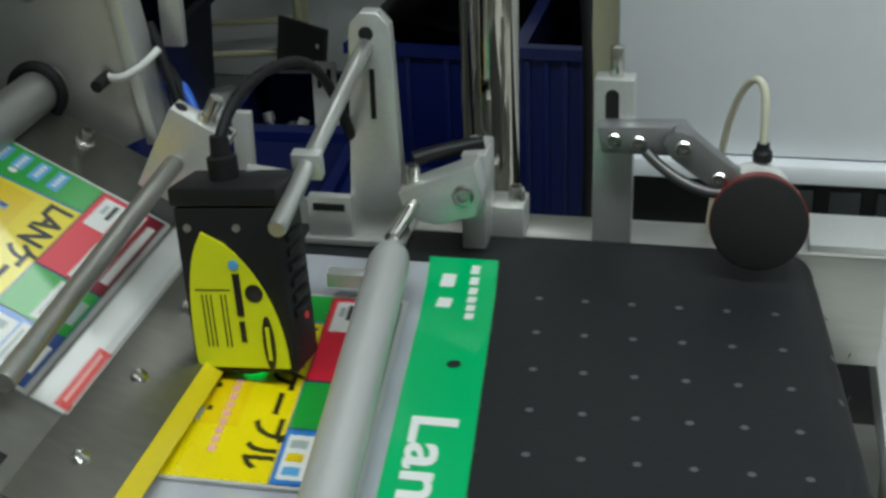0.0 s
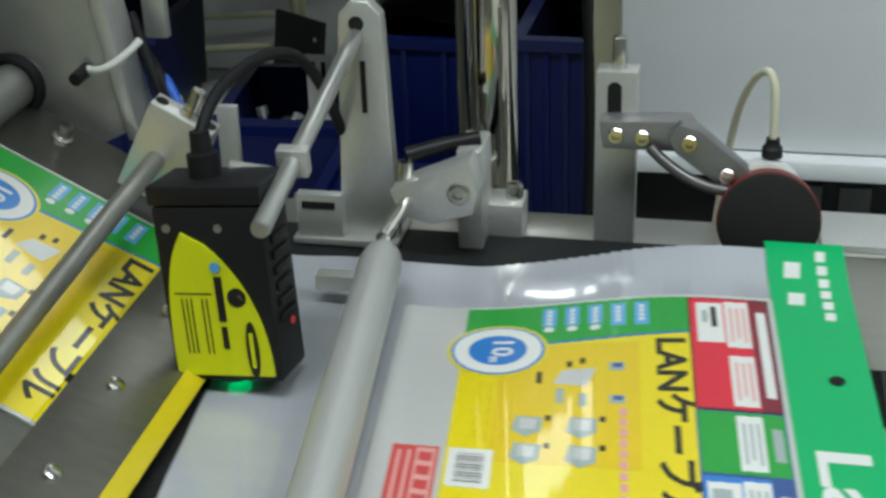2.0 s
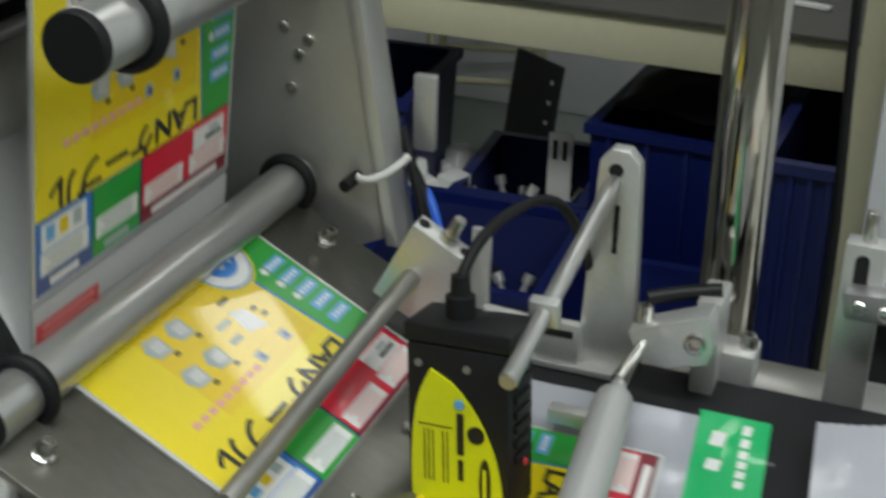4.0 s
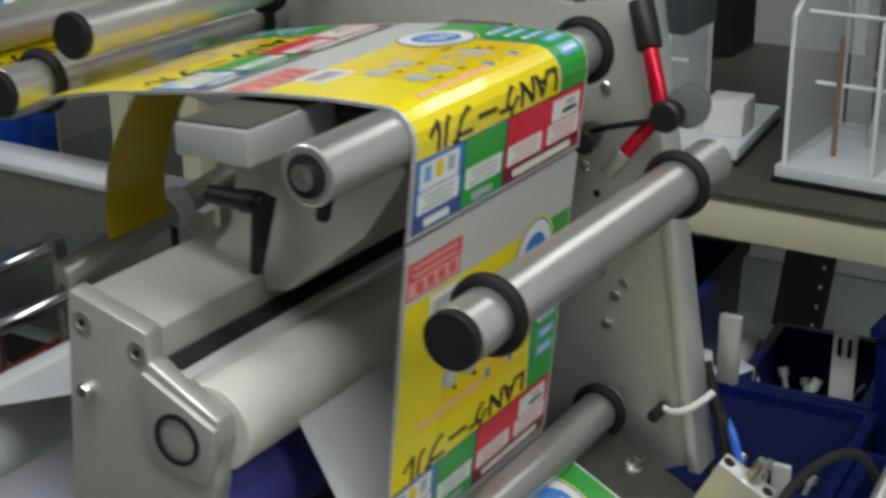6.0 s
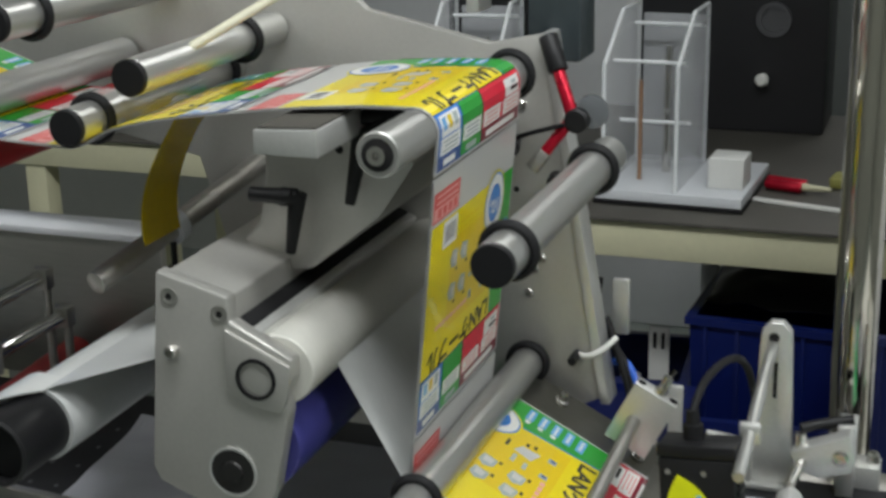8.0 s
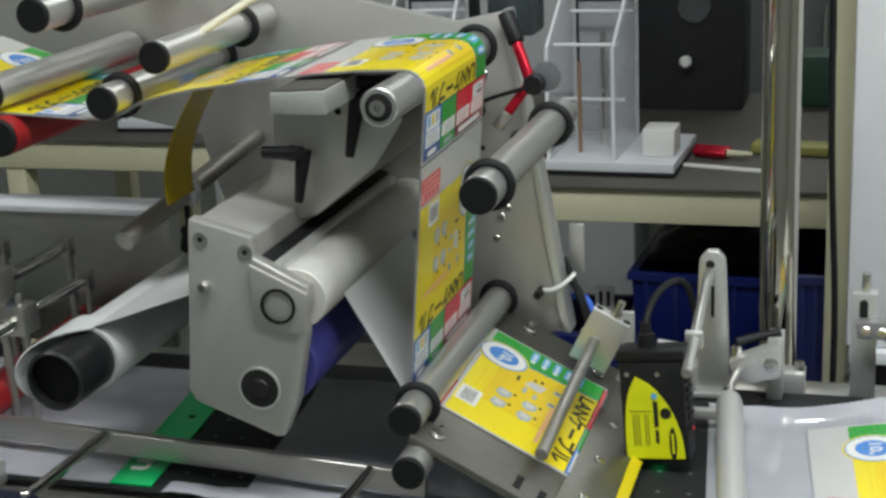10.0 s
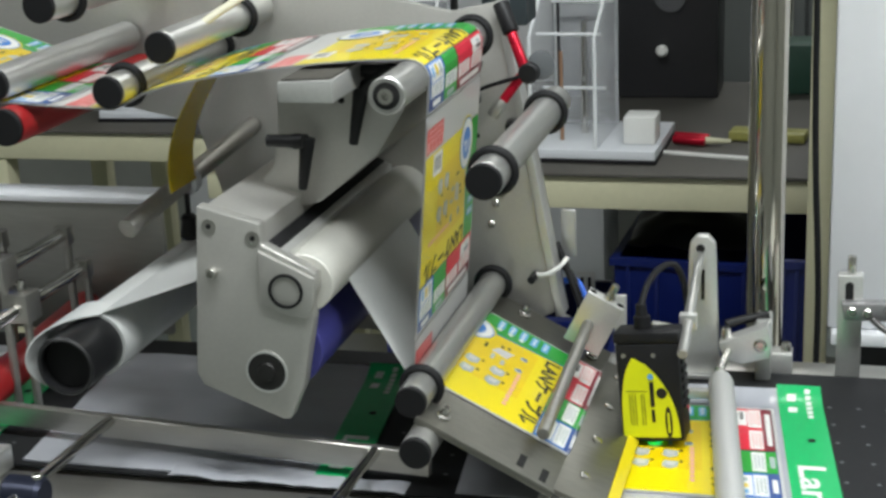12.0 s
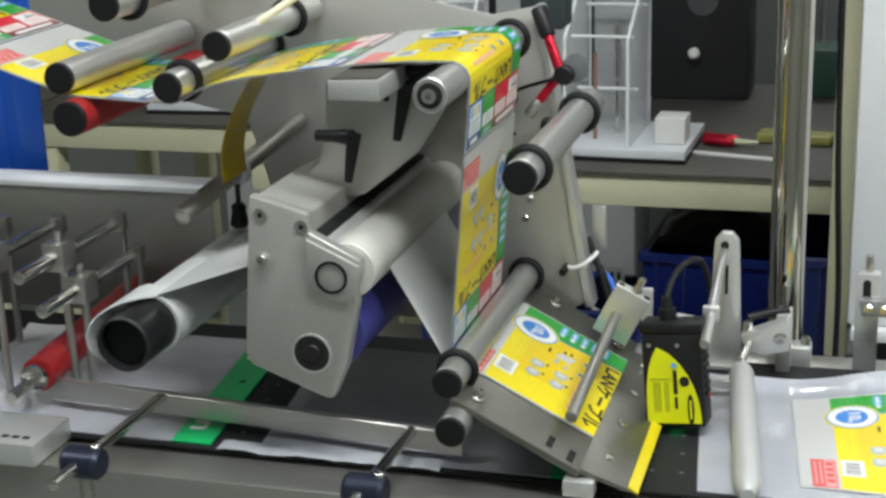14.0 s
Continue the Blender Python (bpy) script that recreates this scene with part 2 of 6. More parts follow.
# ---- the room ----
def room():
    x0, x1, y0, y1, z0, z1 = ROOM
    t = 0.15
    bm = shape(); add_box(bm, x0 - t, x1 + t, y0 - t, y1 + t, -0.2, 0.0)
    single("floor", bm, FLOORM, "grey-green painted concrete workshop floor", "floor", kind="structure", smooth=0)
    bm = shape(); add_box(bm, x0 - t, x1 + t, y0 - t, y1 + t, z1, z1 + 0.15)
    single("ceiling", bm, CEILM, "plain off-white workshop ceiling", "ceiling", kind="structure", smooth=0)
    for name, b in (("wall_north", (x0 - t, x1 + t, y1, y1 + t)), ("wall_south", (x0 - t, x1 + t, y0 - t, y0)),
                    ("wall_west", (x0 - t, x0, y0, y1)), ("wall_east", (x1, x1 + t, y0, y1))):
        bm = shape(); add_box(bm, *b, 0.0, z1)
        single(name, bm, WALLM, "plain grey-green painted workshop wall", "wall", kind="structure", smooth=0)


def ceiling_light(x, y, watts):
    lamp = thing("ceiling_light", "long white ceiling light panel, added out of view", "ceiling light", "ceiling lights", pose(x, y, ROOM[5] - 0.03))
    bm = shape(); add_box(bm, -0.64, 0.64, -0.17, 0.17, -0.03, 0.028, 0.005)
    part("frame", bm, WHITE_PL, lamp)
    bm = shape(); add_box(bm, -0.61, 0.61, -0.145, 0.145, -0.036, -0.031)
    part("diffuser", bm, TUBE_GLOW, lamp, "glowing white diffuser", 0)
    data = bpy.data.lights.new("panel_light", "AREA")
    data.shape, data.size, data.size_y, data.energy = "RECTANGLE", 1.2, 0.28, watts
    data.color = (0.94, 0.99, 1.0)
    lo = new("panel_light", data)
    lo.matrix_world = look((x, y, ROOM[5] - 0.08), (x, y, 0))


room()
for lx, ly, lw in LIGHTS:
    ceiling_light(lx, ly, lw)


# ---- conveyor ----
SKEW = 0.10
SLANT = math.atan(0.52)
EDGE_X = -0.043


def slant_z(x):
    return 0.971 - 0.52 * (x + 0.077)


def conveyor():
    conv = thing("conveyor", "stainless steel belt conveyor with a black perforated belt", "conveyor")
    x0, x1, r = -1.5, 0.338, 0.024
    ya, yb = -0.13, 0.224
    # the belt: an endless loop round two end rollers, its end cut square to the travel
    bm = shape()
    loop = []
    for i in range(13):
        w = math.pi / 2 - math.pi * i / 12
        loop.append((x1 + r * math.cos(w), ZB - r + r * math.sin(w)))
    for i in range(13):
        w = -math.pi / 2 - math.pi * i / 12
        loop.append((x0 + r * math.cos(w), ZB - r + r * math.sin(w)))
    inner = [(x, z + (-0.0025 if z > ZB - r else 0.0025)) for x, z in loop]
    rings = []
    for y in (ya, yb):
        k = SKEW * (0.05 - y)
        rings.append([[bm.verts.new((x + (k if x > 0 else 0), y, z)) for x, z in c] for c in (loop, inner)])
    n = len(loop)
    for i in range(n):
        j = (i + 1) % n
        (a, ai), (b, bi) = rings
        bm.faces.new((a[i], a[j], b[j], b[i]))
        bm.faces.new((ai[j], ai[i], bi[i], bi[j]))
        bm.faces.new((a[j], a[i], ai[i], ai[j]))
        bm.faces.new((b[i], b[j], bi[j], bi[i]))
    belt = part("belt", bm, BELT, conv, "matt black perforated rubber belt")
    # end roller, bed and side rails
    bm = shape(); add_rod(bm, (x1 + 0.012, ya + 0.01, ZB - r), (x1 - 0.012, yb - 0.01, ZB - r), r - 0.004, seg=32)
    part("end_roller", bm, ROLLER, conv)
    bm = shape(); add_box(bm, x0 + 0.03, x1 - 0.04, ya + 0.004, yb - 0.004, ZB - 0.036, ZB - 0.006)
    part("belt_bed", bm, DARK_STEEL, conv)
    bm = shape(); add_box(bm, -0.3, 0.392, yb + 0.004, yb + 0.045, ZB - 0.085, ZB - 0.002, 0.003)
    part("far_rail", bm, STEEL, conv, "brushed steel far side rail")
    bm = shape(); add_box(bm, x0, 0.33, -0.192, ya - 0.004, ZB - 0.12, ZB - 0.004, 0.003)
    part("near_rail", bm, STEEL, conv, "brushed steel near side rail")
    # open box end of the far rail
    bm = shape()
    for b in ((0.34, 0.395, yb + 0.008, yb + 0.06, ZB - 0.004, ZB + 0.003), (0.34, 0.395, yb + 0.008, yb + 0.06, ZB - 0.075, ZB - 0.066),
              (0.387, 0.395, yb + 0.008, yb + 0.06, ZB - 0.066, ZB - 0.004), (0.34, 0.395, yb + 0.053, yb + 0.06, ZB - 0.066, ZB - 0.004)):
        add_box(bm, *b, 0.001)
    part("rail_bracket", bm, ALU_LIGHT, conv)
    for lx in (-1.3, -0.5, 0.25):
        for ly in (ya - 0.02, yb + 0.02):
            bm = shape(); add_box(bm, lx - 0.02, lx + 0.02, ly - 0.02, ly + 0.02, 0.0, ZB - 0.085, 0.002)
            part("leg", bm, STEEL, conv)
    return conv, belt


CONV, BELT_OB = conveyor()

# one row of belt holes, shared by all rows; pale discs paint their glint
bm = shape()
for i in range(6):
    y = 0.135 - 0.0437 * i
    vs = bmesh.ops.create_circle(bm, cap_ends=True, segments=12, radius=0.0023)["verts"]
    bmesh.ops.transform(bm, matrix=Matrix.Translation((SKEW * (0.05 - y), y, 0.0004)), verts=vs)
HOLE_MESH = finish(bm, "hole_row", material("hole_glint", (0.11, 0.115, 0.12), 0.35, 0.2, 0.2, 200), 0)
HOLE_ROWS = []
for i in range(132):
    ob = new("hole_row", HOLE_MESH)
    ob.parent = BELT_OB
    tagged(ob, kind="stuff")
    HOLE_ROWS.append(ob)


def bolt(parent, p, d=(0, -1, 0), r=0.0055, h=0.005, name="screw"):
    bm = shape()
    a = Vector(p)
    dv = Vector(d).normalized()
    add_lathe(bm, a, a + dv * h, [(0, r), (h * 0.75, r), (h, r * 0.8), (h, r * 0.5), (h * 0.4, r * 0.45)], 16)
    return part(name, bm, BOLT, parent)


def web_roller(x, z, y0, y1, r, caps=True, rings=(), name="web_roller", mat=None, label="silver aluminium web guide roller with a black end cap", hollow=False):
    ob = thing(name, label, "roller", "web guide rollers")
    bm = shape()
    add_lathe(bm, (x, y0, z), (x, y1, z), [(0, r * 0.93), (0.001, r), (y1 - y0, r)], 40)
    part("sleeve", bm, mat or ROLLER, ob)
    if caps:
        bm = shape(); add_lathe(bm, (x, y0 + 0.001, z), (x, y0 - 1, z), [(0, r * 0.98), (0.005, r * 0.98), (0.006, r * 0.92)], 32)
        part("end_cap", bm, RUBBER, ob, "matt black rubber end cap")
    if hollow:
        bm = shape(); add_lathe(bm, (x, y0 + 0.0005, z), (x, y0 - 1, z), [(0, r * 0.72), (0.0015, r * 0.72)], 32)
        part("end_recess", bm, DEEP, ob)
        bm = shape(); add_lathe(bm, (x, y0, z), (x, y0 - 1, z), [(0, r * 0.42), (0.004, r * 0.42), (0.004, r * 0.2), (0.001, r * 0.2)], 24)
        part("bearing", bm, BOLT, ob)
    for ry in rings:
        bm = shape()
        ring = []
        for i in range(10):
            w = 2 * math.pi * i / 10
            ring.append((0.0045 + 0.0045 * math.cos(w), r + 0.003 + 0.0038 * math.sin(w)))
        add_lathe(bm, (x, ry, z), (x, ry + 1, z), ring, 40, closed=True)
        part("stop_ring", bm, RUBBER, ob, "black rubber stop ring")
    return ob


# ---- the labelling head ----
def back_plate():
    ob = thing("back_plate", "tall grey anodised aluminium machine side plate", "machine plate")
    bm = shape()
    add_prism(bm, [(-0.108, 0.99), (-0.165, 1.335), (-0.215, 1.325), (-0.335, 1.352), (-0.42, 1.43), (-0.8, 1.52), (-0.8, 1.26), (-0.52, 1.2), (-0.45, 0.96), (-0.18, 0.955)], 0.205, 0.217, 0.0012)
    plate = part("plate", bm, ALU_PLATE, ob)
    bm = shape(); add_prism(bm, [(-0.1075, 0.985), (-0.098, 0.985), (-0.157, 1.336), (-0.1655, 1.336)], 0.203, 0.235, 0.0012)
    part("edge_flange", bm, ALU_LIGHT, ob, "pale milled edge of the side plate")
    for x, z in ((-0.183, 1.132), (-0.172, 1.114), (-0.165, 1.125), (-0.178, 1.09), (-0.15, 1.2), (-0.185, 1.27), (-0.20, 1.21)):
        bolt(ob, (x, 0.2055, z), r=0.0042, h=0.003)
    for x, z in ((-0.172, 1.16), (-0.158, 1.175), (-0.19, 1.19), (-0.21, 1.25)):
        bm = shape(); add_lathe(bm, (x, 0.2052, z), (x, 0.19, z), [(0, 0.0028), (0.0006, 0.0028)], 14)
        part("hole", bm, DEEP, ob)
    return ob


def drive_housing():
    ob = thing("drive_housing", "heavy grey aluminium drive housing with an ivory drive roller", "machine housing")
    y = -0.145
    bm = shape()
    add_prism(bm, [(-0.369, 1.203), (-0.309, 1.187), (-0.309, 1.168), (-0.2585, 1.143), (-0.2585, 1.128), (-0.265, 1.112), (-0.263, 1.10), (-0.277, 1.034), (-0.293, 0.999), (-0.300, 0.998), (-0.378, 1.028), (-0.384, 1.04)], y, y + 0.016, 0.0025)
    part("front_plate", bm, ALU_PLATE, ob, "grey front plate with rounded corners")
    bm = shape(); add_prism(bm, [(-0.312, 1.163), (-0.259, 1.138), (-0.262, 1.112), (-0.268, 1.10), (-0.29, 1.103), (-0.312, 1.112)], y - 0.0035, y + 0.002, 0.0015)
    part("bearing_plate", bm, ALU_PLATE, ob, "raised bearing plate")
    bm = shape(); add_lathe(bm, (-0.287, y - 0.003, 1.126), (-0.287, y - 1, 1.126), [(0, 0.0165), (0.0022, 0.0165), (0.0022, 0.0138), (0, 0.0138)], 36, closed=True)
    part("seal_ring", bm, RUBBER, ob, "thin black seal ring")
    bm = shape(); add_lathe(bm, (-0.313, y + 0.001, 1.045), (-0.313, y - 1, 1.045), [(0, 0.0205), (0.0022, 0.0205), (0.0022, 0.0185), (0, 0.0185)], 36, closed=True)
    part("bearing_rim", bm, ALU_LIGHT, ob)
    bm = shape(); add_lathe(bm, (-0.313, y, 1.045), (-0.313, y - 1, 1.045), [(0, 0.0187), (0.0008, 0.0187), (0.0006, 0.009), (0.0026, 0.008), (0.0026, 0.004)], 36)
    part("bearing", bm, material("oiled_bearing", (0.035, 0.034, 0.033), 0.35, 0.6), ob, "dark oiled bearing face")
    for x, z in ((-0.358, 1.184), (-0.316, 1.174)):
        bm = shape(); add_lathe(bm, (x, y - 0.0005, z), (x, y - 1, z), [(0, 0.007), (0.0006, 0.007), (0.0006, 0.0046), (0.0002, 0.0044)], 20)
        part("screw", bm, DARK_STEEL, ob)
        bm = shape(); add_lathe(bm, (x, y - 0.001, z), (x, y - 1, z), [(0, 0.0027), (0.0004, 0.0027)], 6)
        part("hex_socket", bm, DEEP, ob)
    bolt(ob, (-0.358, y, 1.140), r=0.0055, h=0.007)
    # beam behind the front plate, with its sloping top
    bm = shape()
    add_prism(bm, [(-0.366, 1.2005), (-0.309, 1.186), (-0.309, 1.15), (-0.33, 1.10), (-0.366, 1.08)], y + 0.014, 0.2, 0.002)
    part("beam", bm, ALU_PLATE, ob, "long grey extruded beam")
    bm = shape(); add_prism(bm, [(-0.3085, 1.1665), (-0.2965, 1.162), (-0.2965, 1.15), (-0.3085, 1.15)], y + 0.012, 0.2, 0.001)
    part("nip_bar", bm, RUBBER, ob, "black nip bar")
    # pale bar added to draw a bright line in the shaded gap
    bm = shape(); add_prism(bm, [(-0.2955, 1.1615), (-0.288, 1.158), (-0.288, 1.15), (-0.2955, 1.15)], y + 0.012, 0.2, 0.001)
    part("wiper_bar", bm, ALU_LIGHT, ob, "pale bar added to brighten the nip gap")
    # rollers of the drive
    bm = shape(); add_lathe(bm, (-0.276, y + 0.016, 1.1275), (-0.276, 1, 1.1275), [(0, 0.0265), (0.001, 0.0275), (0.335, 0.0275)], 48)
    part("drive_roller", bm, WHITE_ROLL, ob, "ivory rubber drive roller")
    bm = shape(); add_lathe(bm, (-0.303, y + 0.018, 1.062), (-0.303, 1, 1.062), [(0, 0.038), (0.001, 0.039), (0.33, 0.039)], 48)
    part("pinch_roller", bm, BLUE_ROLL, ob, "dark blue rubber pinch roller")
    return ob


def upper_housing():
    ob = thing("roller_bracket", "grey aluminium bracket body with a dark friction pad on top", "machine bracket")
    bm = shape()
    add_prism(bm, [(-0.352, 1.1965), (-0.336, 1.212), (-0.330, 1.240), (-0.326, 1.295), (-0.24, 1.295), (-0.205, 1.286), (-0.199, 1.270), (-0.2295, 1.2245), (-0.258, 1.2015), (-0.291, 1.1765), (-0.309, 1.173)], -0.034, 0.2, 0.004)
    part("body", bm, ALU_PLATE, ob)
    bm = shape(); add_lathe(bm, (-0.262, -0.0338, 1.278), (-0.262, -1, 1.278), [(0, 0.0034), (0.0006, 0.0034)], 16)
    part("hole", bm, DEEP, ob)
    bm = shape(); add_prism(bm, [(-0.287, 1.2955), (-0.287, 1.3135), (-0.236, 1.3155), (-0.236, 1.295)], -0.132, 0.17, 0.0015)
    part("block", bm, ALU_LIGHT, ob, "pale aluminium block")
    bm = shape(); add_prism(bm, [(-0.285, 1.3138), (-0.285, 1.3155), (-0.238, 1.3174), (-0.238, 1.3157)], -0.128, 0.165, 0.0006)
    part("pad", bm, MAT_TOP, ob, "dark grey friction pad")
    return ob


def lever(hub, corner, tip, group="clamping levers"):
    hub, corner, tip = Vector(hub), Vector(corner), Vector(tip)
    ob = thing("clamping_lever", "black plastic clamping lever screwed into the housing", "lever", group)
    bm = shape(); add_lathe(bm, hub - Vector((0.025, 0, 0)), hub + Vector((0.01, 0, 0)), [(0, 0.006), (0.022, 0.0065), (0.03, 0.0075), (0.036, 0.006)], 16)
    part("hub", bm, PLASTIC, ob)
    bm = shape()
    add_rod(bm, hub, corner, 0.0078, 0.0075, 14, 0.0015)
    add_rod(bm, corner + Vector((0, 0, 0.004)), tip, 0.0078, 0.0042, 14, 0.001)
    part("handle", bm, PLASTIC, ob)
    return ob


back_plate()
drive_housing()
upper_housing()
lever((-0.305, -0.056, 1.243), (-0.292, -0.050, 1.241), (-0.300, -0.052, 1.195))
lever((-0.212, -0.046, 1.308), (-0.236, -0.050, 1.290), (-0.246, -0.054, 1.240))

web_roller(-0.18, 1.307, -0.155, 0.165, 0.0165, caps=False, rings=(0.150,), hollow=True, label="silver aluminium roller with an open bearing end")
web_roller(-0.1, 1.232, -0.145, 0.19, 0.0165, rings=(-0.115, 0.13))
web_roller(-0.174, 1.0265, -0.149, 0.2, 0.0150, rings=(-0.118, 0.182))
web_roller(-0.163, 0.991, -0.18, 0.18, 0.0150)
web_roller(-0.475, 1.294, -0.083, 0.2, 0.0155, rings=(-0.052, 0.17))
web_roller(-0.429, 1.332, -0.059, 0.2, 0.0155, rings=(0.13,))
web_roller(-0.594, 1.301, -0.085, 0.2, 0.0165, mat=ALU)
web_roller(-0.578, 1.2625, -0.10, 0.2, 0.0185, mat=RED_ROLL, label="red sleeved roller with a black end cap")
web_roller(-0.541, 1.374, -0.075, 0.2, 0.0165, rings=(-0.03,))
web_roller(-0.78, 1.47, -0.09, 0.2, 0.0165)


# ---- peel plate ----
def peel_plate():
    ob = thing("peel_plate", "sloping stainless steel peel plate with screws and slots", "machine plate")
    n = Vector((math.sin(SLANT), 0, math.cos(SLANT)))
    bm = shape()
    top, low = -0.168, EDGE_X
    poly = [(top, slant_z(top) - 0.003), (low, slant_z(low) - 0.003), (low - 0.004, slant_z(low) - 0.009), (top - 0.003, slant_z(top) - 0.009)]
    add_prism(bm, poly, -0.158, 0.19, 0.0008)
    part("plate", bm, PEEL_STEEL, ob)
    # lower plate down to the belt
    bm = shape()
    add_prism(bm, [(EDGE_X - 0.002, slant_z(EDGE_X) - 0.001), (0.004, ZB + 0.012), (0.003, ZB + 0.009), (EDGE_X - 0.004, slant_z(EDGE_X) - 0.006)], -0.155, 0.16, 0.0005)
    part("apron", bm, PEEL_STEEL, ob, "lower steel apron plate")
    bm = shape(); add_prism(bm, [(0.0015, ZB + 0.0157), (0.011, ZB + 0.0095), (0.010, ZB + 0.0072), (0.0005, ZB + 0.0134)], -0.155, 0.13, 0.0004)
    part("edge_strip", bm, material("yellow_edge_strip", (0.62, 0.5, 0.01), 0.3, 0, 0.05, 30), ob, "yellow strip along the lower edge of the apron")
    def on(x, y, k=0.0):
        return Vector((x, y, slant_z(x) - 0.003)) + n * k
    for x, y in ((-0.136, 0.166), (-0.06, 0.15), (-0.15, -0.135)):
        p = on(x, y)
        bolt(ob, p, n, 0.007, 0.004)
        bolt(ob, p + n * 0.0035, n, 0.0048, 0.008)
    for x, y in ((-0.077, -0.135), (-0.056, -0.14)):
        bm = shape()
        m = Matrix.Translation(on(x, y, 0.0004)) @ pose(0, 0, 0, 0, math.degrees(SLANT), 0)
        add_box(bm, -0.0035, 0.0035, -0.011, 0.011, -0.0005, 0.0003, 0.0, m)
        part("slot", bm, DEEP, ob)
    an = Vector((0.62, 0, 0.78))
    for f, y in ((0.35, 0.125), (0.38, 0.05), (0.4, -0.03), (0.42, -0.11)):
        x = EDGE_X + f * 0.046
        z = slant_z(EDGE_X) - 0.001 - f * (slant_z(EDGE_X) - 0.001 - ZB - 0.012)
        bm = shape(); add_lathe(bm, (x, y, z), Vector((x, y, z)) + an, [(0, 0.0055), (0.0015, 0.005), (0.0028, 0.003)], 18)
        part("screw", bm, BOLT, ob)
    bm = shape(); add_box(bm, -0.06, -0.03, -0.165, -0.145, ZB + 0.004, ZB + 0.02, 0.002)
    part("foot", bm, ALU_LIGHT, ob)
    return ob


peel_plate()


def hold_down():
    ob = thing("hold_down_rod", "milled aluminium clamp block holding a dark steel rod over the web", "clamp")
    m = pose(-0.056, 0.142, 1.0, 0, math.degrees(SLANT), 0)
    bm = shape(); add_box(bm, -0.021, 0.021, -0.009, 0.009, -0.026, 0.034, 0.001, m)
    part("block", bm, ALU_LIGHT, ob)
    for dx in (-0.016, 0.016):
        bm = shape(); add_lathe(bm, m @ Vector((dx, 0, 0.034)), m @ Vector((dx, 0, 1)), [(0, 0.0042), (0.0005, 0.0042)], 16)
        part("counterbore", bm, DEEP, ob)
    bm = shape(); add_lathe(bm, m @ Vector((0.002, 0, 0.034)), m @ Vector((0.002, 0, 1)), [(0, 0.0062), (0.004, 0.0062), (0.004, 0.0046), (0.017, 0.0046), (0.018, 0.004)], 18)
    part("screw", bm, BOLT, ob)
    a = Vector((-0.060, 0.14, 1.003))
    b = Vector((-0.063, -0.105, 0.982))
    bm = shape(); add_rod(bm, a, b, 0.0062, seg=24, bevel=0.001)
    part("rod", bm, DARK_STEEL, ob, "dark polished steel rod")
    return ob


hold_down()


# ---- paper path: liner sheets ----
def liner_sheet():
    bm = shape()
    pts = [(-0.174, 0.985), (-0.191, 1.012), (-0.2515, 1.118)]
    a, b = -0.08, 0.125
    ln = Vector((0.77, 0, 0.64)) * 0.0006
    for (xa, za), (xb, zb) in zip(pts, pts[1:]):
        q = [bm.verts.new((x + ln.x * k, y, z + ln.z * k)) for k in (0, 1) for x, z, y in ((xa, za, a), (xb, zb, a), (xb, zb, b), (xa, za, b))]
        for f in ((0, 1, 2, 3), (7, 6, 5, 4), (0, 4, 5, 1), (2, 6, 7, 3), (1, 5, 6, 2), (3, 7, 4, 0)):
            bm.faces.new([q[i] for i in f])
    part("sheet", bm, LINER, thing("backing_liner", "silvery grey backing liner pulled tight to the drive roller", "liner"))


liner_sheet()


